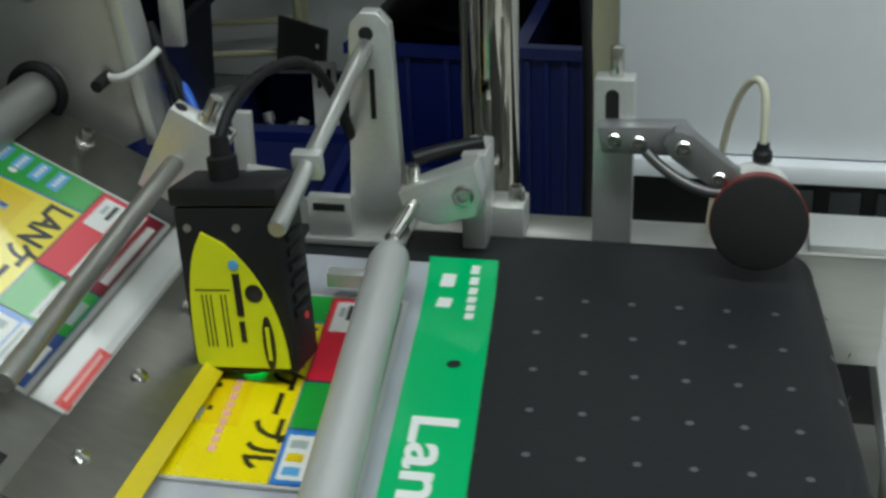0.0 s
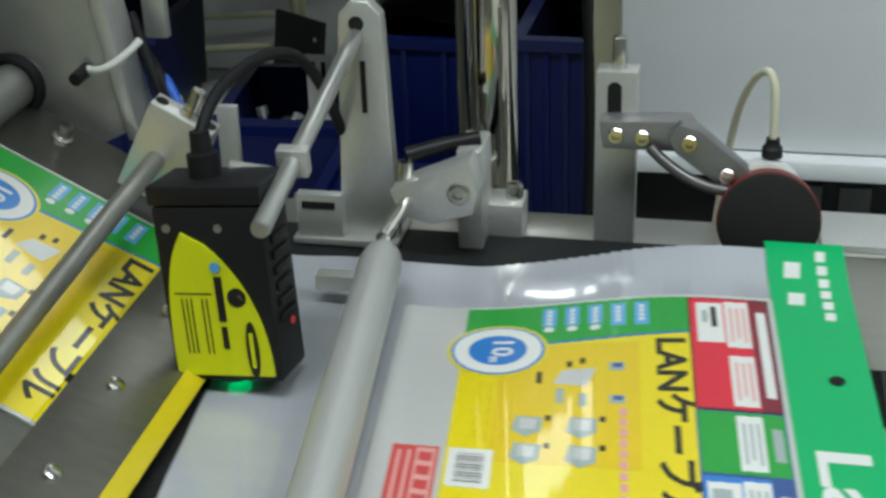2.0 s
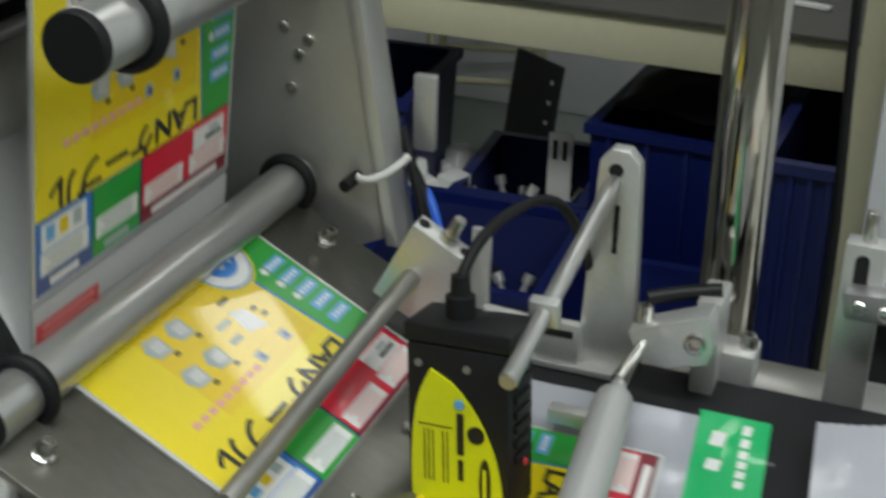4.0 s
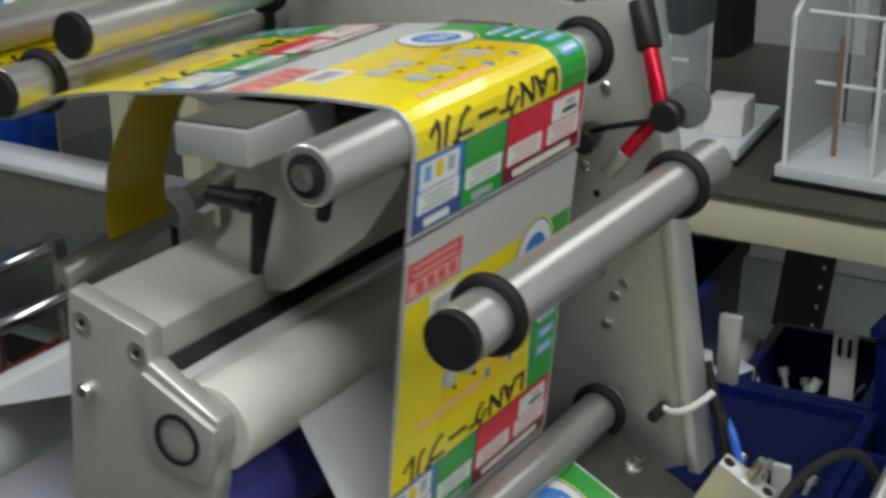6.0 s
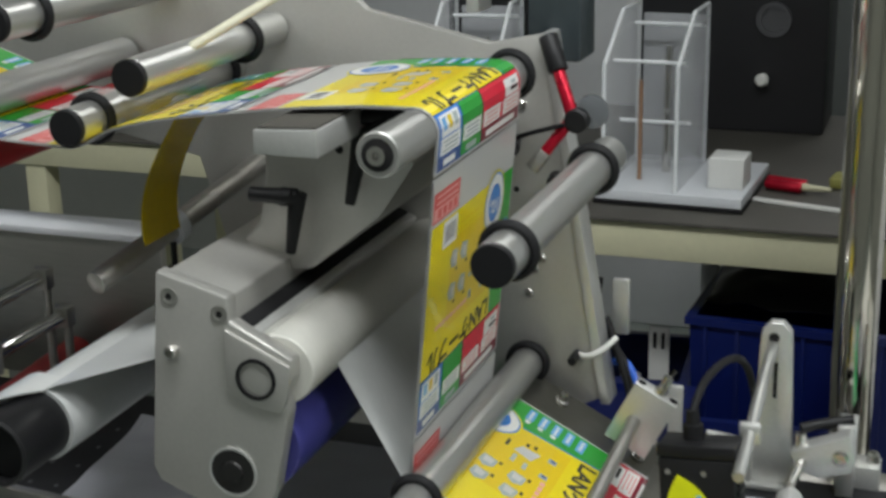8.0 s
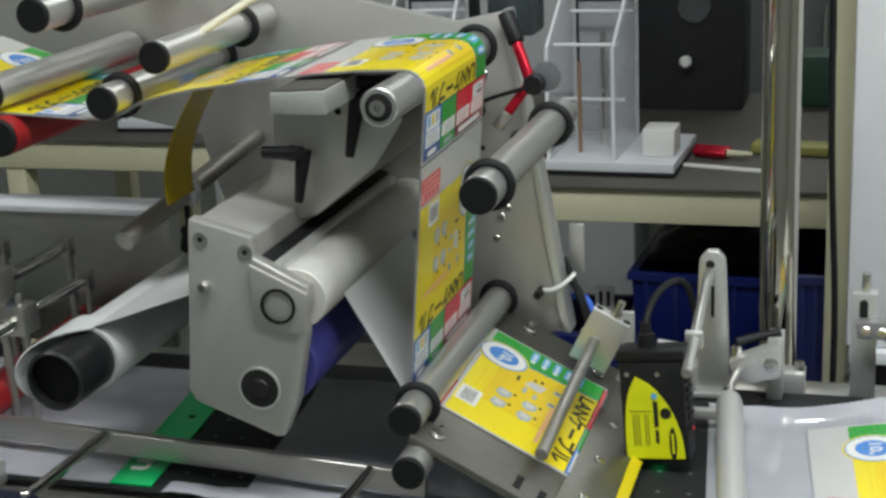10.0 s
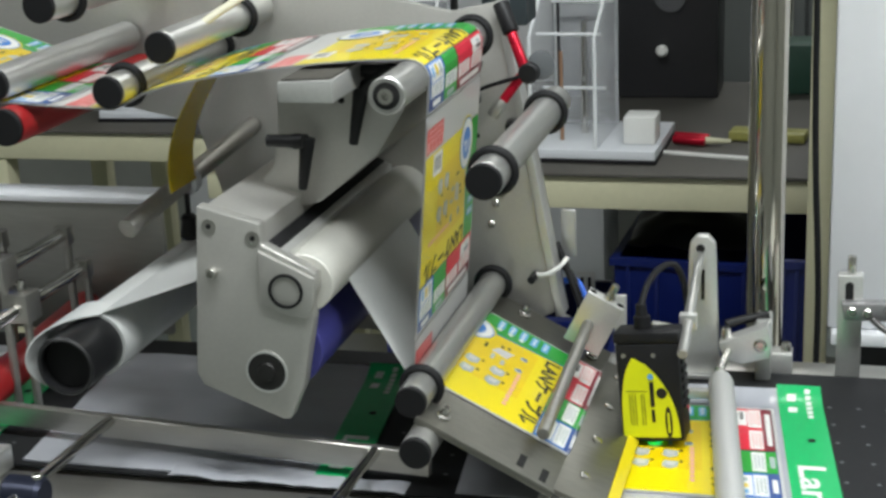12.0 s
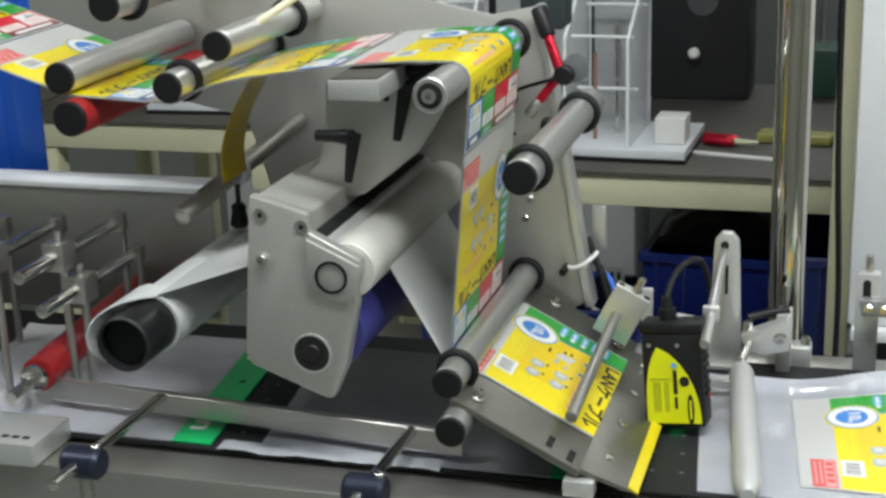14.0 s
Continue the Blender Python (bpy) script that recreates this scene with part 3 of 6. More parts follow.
def rewind_roll():
    ob = thing("rewind_roll", "hollow black rewind core standing out of wound white liner paper", "roll")
    cx, cz, y0, r = -0.482, 1.066, -0.212, 0.0285
    bm = shape()
    add_lathe(bm, (cx, y0, cz), (cx, 1, cz), [(0.05, 0.0235), (0.001, 0.0245), (0, 0.0265), (0.002, r), (0.4, r), (0.4, 0.0235)], 56, closed=True)
    part("core", bm, CORE, ob, "hollow black rubber core")
    bm = shape(); add_lathe(bm, (cx, y0 + 0.010, cz), (cx, 1, cz), [(0, 0.004), (0.001, 0.0236), (0.012, 0.0236)], 40)
    part("core_plug", bm, RUBBER, ob, "matt black end plug")
    # liner paper wound tightly further back
    bm = shape()
    add_lathe(bm, (cx, -0.152, cz), (cx, 1, cz), [(0, r + 0.0002), (0, r + 0.0034), (0.29, r + 0.0034), (0.29, r + 0.0002)], 64, closed=True)
    part("wound_paper", bm, LINER, ob, "wound white liner paper")
    # a loose turn that hangs off the near end, its cut edge drawn out
    bm = shape()
    n, rows = 40, []
    for i in range(n + 1):
        w = radians(70 + 205 * i / n)
        f = math.sin(math.pi * i / n)
        rr = r + 0.004 + 0.007 * f
        ya = -0.150 - 0.062 * f ** 0.8
        rows.append([bm.verts.new((cx + k * math.cos(w), y, cz + k * math.sin(w))) for k, y in ((rr, ya), (rr, -0.13), (rr - 0.0012, -0.13), (rr - 0.0012, ya))])
    for p, q in zip(rows, rows[1:]):
        for k in range(4):
            bm.faces.new((p[k], p[(k + 1) % 4], q[(k + 1) % 4], q[k]))
    part("loose_turn", bm, LINER, ob, "loose turn of silvery liner paper")
    # flat run from the housing to the top of the roll
    bm = shape()
    prev = None
    for i in range(13):
        f = i / 12
        x, z = -0.367 + f * (cx + 0.010 + 0.367), 1.133 + f * (cz + r + 0.0026 - 1.133)
        cur = [bm.verts.new((x, y, z + k)) for k in (0, 0.0008) for y in (-0.140 - 0.012 * f, 0.138)]
        if prev:
            bm.faces.new((prev[0], cur[0], cur[1], prev[1])); bm.faces.new((prev[3], cur[3], cur[2], prev[2]))
            bm.faces.new((prev[2], cur[2], cur[0], prev[0])); bm.faces.new((prev[1], cur[1], cur[3], prev[3]))
        prev = cur
    part("liner_run", bm, LINER, ob, "flat run of white liner paper")
    return ob


rewind_roll()


# ---- sensor over the belt ----
def sensor():
    ob = thing("registration_sensor", "black plastic registration mark sensor with a yellow oval-topped face label", "sensor")
    # x along the belt, faces -y; the body leans a little
    m = Matrix.Translation((0.0255, 0.0, 0.934)) @ pose(0, 0, 0, -6, -5.5, -4) @ Matrix.Diagonal((1.05, 1.05, 1.04, 1))
    bm = shape()
    add_box(bm, -0.0295, 0.0295, 0.001, 0.034, 0.0, 0.094, 0.002, m)
    part("body", bm, PLASTIC, ob)
    bm = shape(); add_box(bm, -0.031, 0.031, 0.0005, 0.036, 0.0945, 0.105, 0.002, m)
    part("cap", bm, PLASTIC, ob)
    # ribs down the right side
    for i in range(6):
        bm = shape(); add_box(bm, 0.0295, 0.0315, 0.008, 0.028, 0.03 + i * 0.0085, 0.0345 + i * 0.0085, 0.0005, m)
        part("rib", bm, PLASTIC, ob)
    bm = shape(); add_lathe(bm, m @ Vector((0.0315, 0.018, 0.028)), m @ Vector((1, 0.018, 0.028)), [(0, 0.002), (0.001, 0.002)], 12)
    part("status_light", bm, RED_LED, ob, "tiny red status light")
    # yellow face label: straight foot, pointed arch above
    def arch(k):
        right = [(-0.0125 + 0.0387 * (1 - f ** 2.1) ** 0.72, 0.004 + 0.076 * f) for f in [i / 14 for i in range(1, 14)]]
        left = [(-0.0125 - 0.0145 * (1 - f ** 3.0) ** 0.6, 0.004 + 0.076 * f) for f in [i / 14 for i in range(1, 14)]]
        tip = [(-0.0135, 0.0803), (-0.0145, 0.0808)]
        return [(x * k, z) for x, z in [(-0.0265, 0.004), (0.0262, 0.004)] + right + tip + left[::-1]]
    bm = shape(); add_prism(bm, arch(1.0), -0.0006, 0.0012)
    bmesh.ops.transform(bm, matrix=m, verts=bm.verts)
    face = part("face_label", bm, YELLOW_TAG, ob, "bright yellow printed face label", 0)
    # printing on the label, as bars running down the label
    bm = shape()
    add_box(bm, 0.0005, 0.0045, -0.0012, -0.0005, 0.034, 0.058)
    add_box(bm, 0.001, 0.004, -0.0012, -0.0005, 0.019, 0.031)
    for x in (-0.019, -0.0165, -0.014, -0.008, -0.0055):
        add_box(bm, x, x + 0.0006, -0.001, -0.0005, 0.016, 0.046)
    add_box(bm, -0.022, -0.002, -0.001, -0.0005, 0.0485, 0.049)
    bmesh.ops.transform(bm, matrix=m, verts=bm.verts)
    part("print_bar", bm, INK["black"], face, "unreadable black printing", 0)
    bm = shape()
    add_lathe(bm, (0.0115, -0.0004, 0.047), (0.0115, -1, 0.047), [(0, 0.005), (0.0008, 0.005)], 24)
    bmesh.ops.transform(bm, matrix=m, verts=bm.verts)
    part("print_disc", bm, INK["black"], face)
    bm = shape()
    add_plate(bm, [(0.0165 + 0.0033 * math.cos(w), 0.0185 + 0.0155 * math.sin(w)) for w in [2 * math.pi * i / 24 for i in range(24)]], 0.0, 0.0008, m @ pose(0, -0.0005, 0, 90, 0, 0))
    part("logo_oval", bm, INK["black"], face)
    bm = shape()
    add_box(bm, 0.0155, 0.0175, -0.0018, -0.0012, 0.009, 0.028)
    bmesh.ops.transform(bm, matrix=m, verts=bm.verts)
    part("logo_bar", bm, YELLOW_TAG, face, "", 0)
    bm = shape()
    add_lathe(bm, (0.002, -0.0004, 0.063), (0.002, -1, 0.063), [(0, 0.0028), (0.0009, 0.0028)], 18)
    bmesh.ops.transform(bm, matrix=m, verts=bm.verts)
    part("logo_dot", bm, INK["cyan"], face)
    bm = shape(); add_lathe(bm, m @ Vector((-0.002, 0.016, 0.0)), m @ Vector((-0.002, 0.016, -1)), [(0, 0.011), (0.003, 0.0105), (0.003, 0.0085)], 24)
    part("lens_ring", bm, PLASTIC, ob)
    bm = shape(); add_lathe(bm, m @ Vector((-0.002, 0.016, -0.002)), m @ Vector((-0.002, 0.016, -1)), [(0, 0.007), (0.0015, 0.0065)], 20)
    part("lens", bm, GREEN_LED, ob, "glowing green lens")
    for dx in (-0.022, 0.006):
        bm = shape(); add_lathe(bm, m @ Vector((dx, 0.0008, 0.083)), m @ Vector((dx, -1, 0.083)), [(0, 0.0023), (0.0008, 0.0023), (0.0004, 0.001)], 14)
        part("screw", bm, DARK_STEEL, ob)
    bm = shape(); add_lathe(bm, m @ Vector((-0.006, 0.02, 0.105)), m @ Vector((-0.006, 0.02, 1)), [(0, 0.0085), (0.012, 0.0085), (0.013, 0.006), (0.024, 0.0052)], 20)
    part("gland", bm, RUBBER, ob, "black cable gland")
    p = m @ Vector((-0.006, 0.02, 0.125))
    cable("cable", [p, p + Vector((0.002, 0.012, 0.016)), p + Vector((0.008, 0.04, 0.024)), p + Vector((0.02, 0.085, 0.022)), p + Vector((0.03, 0.12, 0.0)), p + Vector((0.03, 0.19, -0.09)), p + Vector((0.02, 0.3, -0.25))], 0.0034, RUBBER, ob, "glossy black sensor cable")
    return ob


sensor()


def rod_stand():
    ob = thing("rod_stand", "upright slotted aluminium stand carrying a bright support rod", "stand")
    x, y = 0.0545, 0.198
    bm = shape()
    poly = [(-0.0195, ZB + 0.001), (0.0195, ZB + 0.001), (0.014, 1.063), (0.013, 1.077), (0.0055, 1.0855), (-0.0055, 1.0855), (-0.013, 1.077), (-0.014, 1.063)]
    add_prism(bm, [(x + px, pz) for px, pz in poly], y, y + 0.012, 0.0008)
    part("upright", bm, ALU_LIGHT, ob)
    bm = shape(); add_prism(bm, [(x - 0.001, 1.014), (x + 0.0025, 1.014), (x + 0.0025, 1.048), (x - 0.001, 1.048)], y - 0.0004, y + 0.001)
    part("slot", bm, DEEP, ob)
    bm = shape(); add_lathe(bm, (x - 0.002, y, 1.0715), (x - 0.002, -1, 1.0715), [(0, 0.0048), (0.0006, 0.0048)], 18)
    part("hole", bm, DEEP, ob)
    bm = shape(); add_box(bm, x - 0.05, x + 0.02, y - 0.008, y + 0.034, ZB + 0.001, ZB + 0.006, 0.001)
    part("base_plate", bm, ALU_LIGHT, ob)
    bm = shape(); add_box(bm, x - 0.047, x - 0.0165, y - 0.006, y + 0.002, ZB + 0.0065, ZB + 0.036, 0.001)
    part("side_bracket", bm, ALU_LIGHT, ob)
    bm = shape(); add_box(bm, x - 0.043, x - 0.021, y - 0.0068, y - 0.0061, ZB + 0.026, ZB + 0.031, 0.0)
    part("bracket_slot", bm, DEEP, ob)
    a, b = Vector((x - 0.003, y + 0.004, 1.064)), Vector((0.0545, -0.010, 1.031))
    bm = shape(); add_rod(bm, a, b, 0.0052, seg=24, bevel=0.0008)
    part("rod", bm, ROLLER, ob, "satin steel support rod")
    bm = shape(); add_rod(bm, b, b + (b - a).normalized() * 0.0015, 0.0046, seg=20)
    part("rod_end", bm, DARK_STEEL, ob, "dull end of the support rod")
    bm = shape()
    d = (b - a).normalized()
    c = a + d * 0.150
    q = d.to_track_quat("Z", "Y").to_matrix().to_4x4()
    add_box(bm, -0.0085, 0.0085, -0.008, 0.0085, -0.004, 0.004, 0.001, Matrix.Translation(c) @ q)
    part("rod_clamp", bm, ALU_LIGHT, ob)
    bm = shape(); add_box(bm, -0.024, 0.005, -0.004, 0.004, -0.003, 0.003, 0.0008, Matrix.Translation(c + Vector((-0.012, 0, -0.008))) @ pose(0, 0, 0, 0, 12, 14))
    part("sensor_arm", bm, ALU_LIGHT, ob)
    return ob


rod_stand()


def press_roller():
    ob = thing("press_roller", "grey press roller hung on a milled aluminium arm over the belt", "press roller")
    # pivot bracket on the far rail
    bm = shape(); add_box(bm, 0.112, 0.15, 0.222, 0.25, ZB - 0.002, ZB + 0.022, 0.0012)
    part("bracket", bm, ALU_LIGHT, ob)
    bm = shape(); add_box(bm, 0.112, 0.128, 0.2, 0.236, ZB + 0.0, ZB + 0.068, 0.0012)
    part("pivot_post", bm, ALU_LIGHT, ob)
    bm = shape(); add_prism(bm, [(0.074, 0.972), (0.125, 0.994), (0.13, 0.972), (0.126, 0.958), (0.1, 0.95), (0.08, 0.955)], 0.176, 0.198, 0.0012)
    part("arm", bm, ALU_LIGHT, ob)
    bolt(ob, (0.118, 0.176, 0.973), (0, -1, 0), 0.0072, 0.004)
    bolt(ob, (0.143, 0.236, ZB + 0.022), (0, 0, 1), 0.0058, 0.01)
    bolt(ob, (0.081, 0.19, 0.974), (0, 0, 1), 0.0058, 0.012)
    cable("spring_bar", [(0.08, 0.2, 0.986), (0.1, 0.21, 0.99), (0.125, 0.215, 0.994)], 0.005, PLASTIC, ob, "black spring bar")
    a, b = Vector((0.084, 0.18, 0.962)), Vector((0.078, 0.14, 0.956))
    bm = shape(); add_rod(bm, a + Vector((0.004, 0.02, 0.006)), b, 0.0048, seg=18)
    part("shaft", bm, CHROME, ob)
    a, b = Vector((0.0785, 0.145, 0.951)), Vector((0.113, -0.17, 0.949))
    d = (b - a).length
    bm = shape(); add_lathe(bm, a, b, [(0, 0.005), (0.012, 0.0055), (0.02, 0.0115), (0.03, 0.013), (d - 0.02, 0.013), (d - 0.01, 0.0115), (d, 0.006)], 32)
    part("tube", bm, material("satin_grey_tube", (0.55, 0.55, 0.54), 0.45, 0.45, 0.06, 40, 0.05, (1, 0.1, 1)), ob, "satin grey metal tube")
    bm = shape(); add_box(bm, 0.043, 0.072, 0.108, 0.118, ZB + 0.012, ZB + 0.022, 0.001, pose(0, 0, 0))
    part("stop_tab", bm, ALU_LIGHT, ob)
    return ob


press_roller()


def swing_disc():
    ob = thing("swing_disc", "black brush disc with a red rim on a jointed arm", "brush disc")
    bm = shape(); add_box(bm, 0.196, 0.222, 0.224, 0.242, ZB - 0.002, 1.038, 0.0012)
    part("post", bm, ALU_LIGHT, ob)
    bm = shape(); add_prism(bm, [(0.205 + 0.0045 * math.cos(w) + 0.003, 1.018 + (0.009 if math.sin(w) > 0 else -0.009) + 0.0045 * math.sin(w)) for w in [2 * math.pi * i / 20 for i in range(20)]], 0.2234, 0.2245)
    part("slot", bm, DEEP, ob)
    bm = shape(); add_rod(bm, (0.21, 0.233, 1.036), (0.21, 0.233, 1.058), 0.0045, seg=18, bevel=0.0006)
    part("stud", bm, BOLT, ob)
    bm = shape(); add_prism(bm, [(0.2, 1.012), (0.255, 1.0145), (0.262, 1.006), (0.256, 0.994), (0.203, 0.994)], 0.207, 0.224, 0.0015)
    part("first_link", bm, material("grey_link", (0.33, 0.325, 0.33), 0.42, 0.7), ob)
    bm = shape(); add_prism(bm, [(0.25, 1.017), (0.262, 1.014), (0.297, 0.985), (0.29, 0.974), (0.278, 0.976), (0.248, 0.998), (0.243, 1.008)], 0.194, 0.206, 0.0015)
    part("second_link", bm, material("grey_link_worn", (0.29, 0.285, 0.29), 0.42, 0.7), ob)
    for x, y, z in ((0.211, 0.207, 1.004), (0.227, 0.207, 1.003), (0.256, 0.194, 1.006), (0.279, 0.194, 0.986)):
        bolt(ob, (x, y, z), (0, -1, 0), 0.0052, 0.004)
    cable("brush_lead", [(0.232, 0.203, 0.998), (0.244, 0.198, 0.988), (0.262, 0.190, 0.980), (0.28, 0.19, 0.976), (0.29, 0.195, 0.978)], 0.0036, DARK_LINK, ob, "dark braided lead")
    c = Vector((0.305, 0.185, 0.962))
    n = Vector((0.03, -1, 0.16)).normalized()
    bm = shape(); add_lathe(bm, c, c + n, [(-0.012, 0.026), (-0.010, 0.03), (0.003, 0.031), (0.004, 0.029)], 48)
    rim = part("rim", bm, material("dull_red_rim", (0.16, 0.015, 0.012), 0.45), ob, "dull red plastic rim")
    bm = shape(); add_lathe(bm, c + n * 0.003, c + n, [(0, 0.0302), (0.004, 0.0302), (0.0055, 0.028), (0.0055, 0.001)], 48)
    part("brush_face", bm, material("black_felt", (0.008, 0.008, 0.008), 0.9, 0, 0.3, 120, 0.4), ob, "matt black felt face")
    bm = shape(); add_lathe(bm, c - n * 0.011 + Vector((-0.002, 0, 0.009)), c - n * 1.0 + Vector((-0.002, 0, 0.009)), [(0, 0.0235), (0.018, 0.0235), (0.030, 0.019), (0.034, 0.010)], 32)
    part("motor_cap", bm, WHITE_PL, ob, "white plastic motor cap")
    p = c + Vector((0.0, 0.028, 0.03))
    bm = shape(); add_lathe(bm, p, p + Vector((0, 0, 1)), [(0, 0.0062), (0.006, 0.0062), (0.008, 0.0045), (0.012, 0.004)], 18)
    part("gland", bm, PLASTIC, ob)
    cable("cord", [p + Vector((0, 0, 0.01)), p + Vector((0, 0, 0.03)), p + Vector((0.0, 0.002, 0.05)), p + Vector((-0.008, 0.01, 0.054)), p + Vector((-0.02, 0.03, 0.03)), p + Vector((-0.028, 0.05, -0.02)), p + Vector((-0.034, 0.06, -0.10))], 0.0026, CREAM, ob, "cream cord")
    return ob


swing_disc()


def pole():
    ob = thing("chrome_pole", "tall polished chrome machine pole", "pole")
    bm = shape(); add_rod(bm, (0.116, 0.292, 0.0), (0.116, 0.292, 2.2), 0.0205, seg=40)
    part("tube", bm, POLE, ob)
    bm = shape(); add_lathe(bm, (0.116, 0.292, 0), (0.116, 0.292, 1), [(0, 0.09), (0.012, 0.09), (0.016, 0.08), (0.016, 0.03), (0.06, 0.028)], 32)
    part("foot", bm, DARK_STEEL, ob)
    bm = shape(); add_lathe(bm, (0.116, 0.292, ZB - 0.06), (0.116, 0.292, 2), [(0, 0.024), (0.03, 0.024), (0.032, 0.0215)], 32)
    part("collar", bm, DARK_STEEL, ob)


pole()


def plate_fittings():
    """Airline fitting, valve arm and box fixed to the side plate."""
    ob = thing("sensor_arm", "red anodised jointed arm with black end fittings", "arm")
    j = Vector((-0.128, 0.172, 1.268))
    a, b = Vector((-0.150, 0.19, 1.318)), Vector((-0.155, 0.165, 1.232))
    bm = shape(); add_rod(bm, j, a, 0.0058, seg=18, bevel=0.001)
    part("upper_rod", bm, RED_ANOD, ob, "red anodised rod")
    bm = shape(); add_rod(bm, j, b, 0.0052, seg=18, bevel=0.001)
    part("lower_rod", bm, RED_ANOD, ob, "red anodised rod")
    bm = shape(); add_rod(bm, j + (a - j) * 0.75, a + (a - j) * 0.35, 0.009, seg=18, bevel=0.002)
    part("upper_grip", bm, PLASTIC, ob)
    bm = shape(); add_rod(bm, j + (b - j) * 0.85, b + (b - j) * 0.3, 0.0065, seg=18, bevel=0.001)
    part("lower_tip", bm, DARK_STEEL, ob)
    bm = shape(); add_lathe(bm, j + Vector((0.004, 0.01, -0.002)), j + Vector((0.02, -1, 0)), [(0, 0.011), (0.016, 0.011), (0.018, 0.009)], 24)
    part("joint", bm, PLASTIC, ob, "black joint knuckle")
    bm = shape(); add_lathe(bm, j + Vector((0.014, 0.012, 0.004)), j + Vector((0.3, -1, 0)), [(0, 0.015), (0.007, 0.015), (0.008, 0.013)], 28)
    part("knob", bm, material("smoky_knob", (0.16, 0.17, 0.18), 0.25, 0, 0.05, 40, trans=0.3), ob, "smoky grey locking knob")
    cable("lead", [j + Vector((-0.005, -0.01, -0.005)), j + Vector((-0.03, -0.01, -0.012)), j + Vector((-0.055, 0.0, -0.02)), Vector((-0.19, 0.185, 1.238))], 0.0022, RUBBER, ob)
    bm = shape(); add_rod(bm, (-0.192, 0.2, 1.238), (-0.183, 0.165, 1.238), 0.008, seg=18, bevel=0.002)
    part("pickup", bm, PLASTIC, ob, "black photo sensor")
    bm = shape(); add_rod(bm, (-0.15, 0.2, 1.205), (-0.145, 0.172, 1.207), 0.007, seg=18, bevel=0.002)
    part("lower_pickup", bm, PLASTIC, ob)
    ob = thing("control_box", "small dark grey control box behind the side plate", "box")
    bm = shape(); add_box(bm, -0.188, -0.138, 0.235, 0.29, 1.305, 1.385, 0.003)
    part("case", bm, material("dark_box", (0.03, 0.04, 0.045), 0.4), ob)
    bm = shape(); add_box(bm, -0.191, -0.135, 0.232, 0.293, 1.3855, 1.3915, 0.001)
    part("lid", bm, DARK_STEEL, ob)
    ob = thing("cable_tie", "white nylon cable tie round the bundle of leads", "cable tie")
    cable("tie", [(-0.128, 0.2, 1.035), (-0.118, 0.19, 1.034), (-0.104, 0.195, 1.04), (-0.094, 0.21, 1.052)], 0.0028, WHITE_PL, ob)
    bm = shape(); add_rod(bm, (-0.129, 0.203, 1.034), (-0.131, 0.186, 1.032), 0.0045, seg=14)
    part("head", bm, PLASTIC, ob)
    ob = thing("cable_bundle", "black and blue leads running down behind the plate", "cables")
    for k, mt in ((0, RUBBER), (0.005, RUBBER), (0.009, BLUE_SHEET)):
        cable("lead", [(-0.112 + k, 0.24, 1.06 - k * 5), (-0.104 + k, 0.235, 1.045 - k * 3), (-0.095 + k, 0.225, 1.025), (-0.08 + k, 0.215, 0.995), (-0.065 + k, 0.2, 0.94), (-0.05, 0.22, 0.86)], 0.0038, mt, ob)
    ob = thing("small_bracket", "pale aluminium bracket behind the clamp block", "bracket")
    bm = shape(); add_box(bm, -0.040, -0.027, 0.19, 0.196, ZB + 0.0205, 1.017, 0.0008); part("upright", bm, ALU_LIGHT, ob)
    bm = shape(); add_box(bm, -0.043, -0.006, 0.176, 0.196, ZB + 0.001, ZB + 0.02, 0.001); part("foot", bm, ALU_LIGHT, ob)
    ob = thing("channel_rail", "pale aluminium channel rail over the side plate", "rail")
    for dz in (0.0, 0.022):
        bm = shape(); add_rod(bm, (-0.42, 0.25, 1.452 + dz), (-0.215, 0.25, 1.372 + dz), 0.0055, seg=12, bevel=0.0008)
        part("bar", bm, ALU_LIGHT, ob)
    for x, z in ((-0.40, 1.444), (-0.235, 1.380)):
        bm = shape(); add_box(bm, x - 0.006, x + 0.006, 0.217, 0.256, z - 0.03, z + 0.026, 0.001)
        part("lug", bm, ALU_LIGHT, ob)
    ob = thing("air_hose", "white air hose looping behind the side plate", "hose")
    cable("hose", [(-0.215, 0.24, 1.372), (-0.195, 0.245, 1.385), (-0.175, 0.25, 1.41), (-0.17, 0.26, 1.46), (-0.18, 0.3, 1.55)], 0.0035, WHITE_PL, ob)
    ob = thing("cover_plate", "white plate bolted behind the side plate", "plate")
    bm = shape(); add_box(bm, -0.108, -0.092, 0.25, 0.258, 1.04, 1.095, 0.001); part("plate", bm, ALU_LIGHT, ob)


plate_fittings()


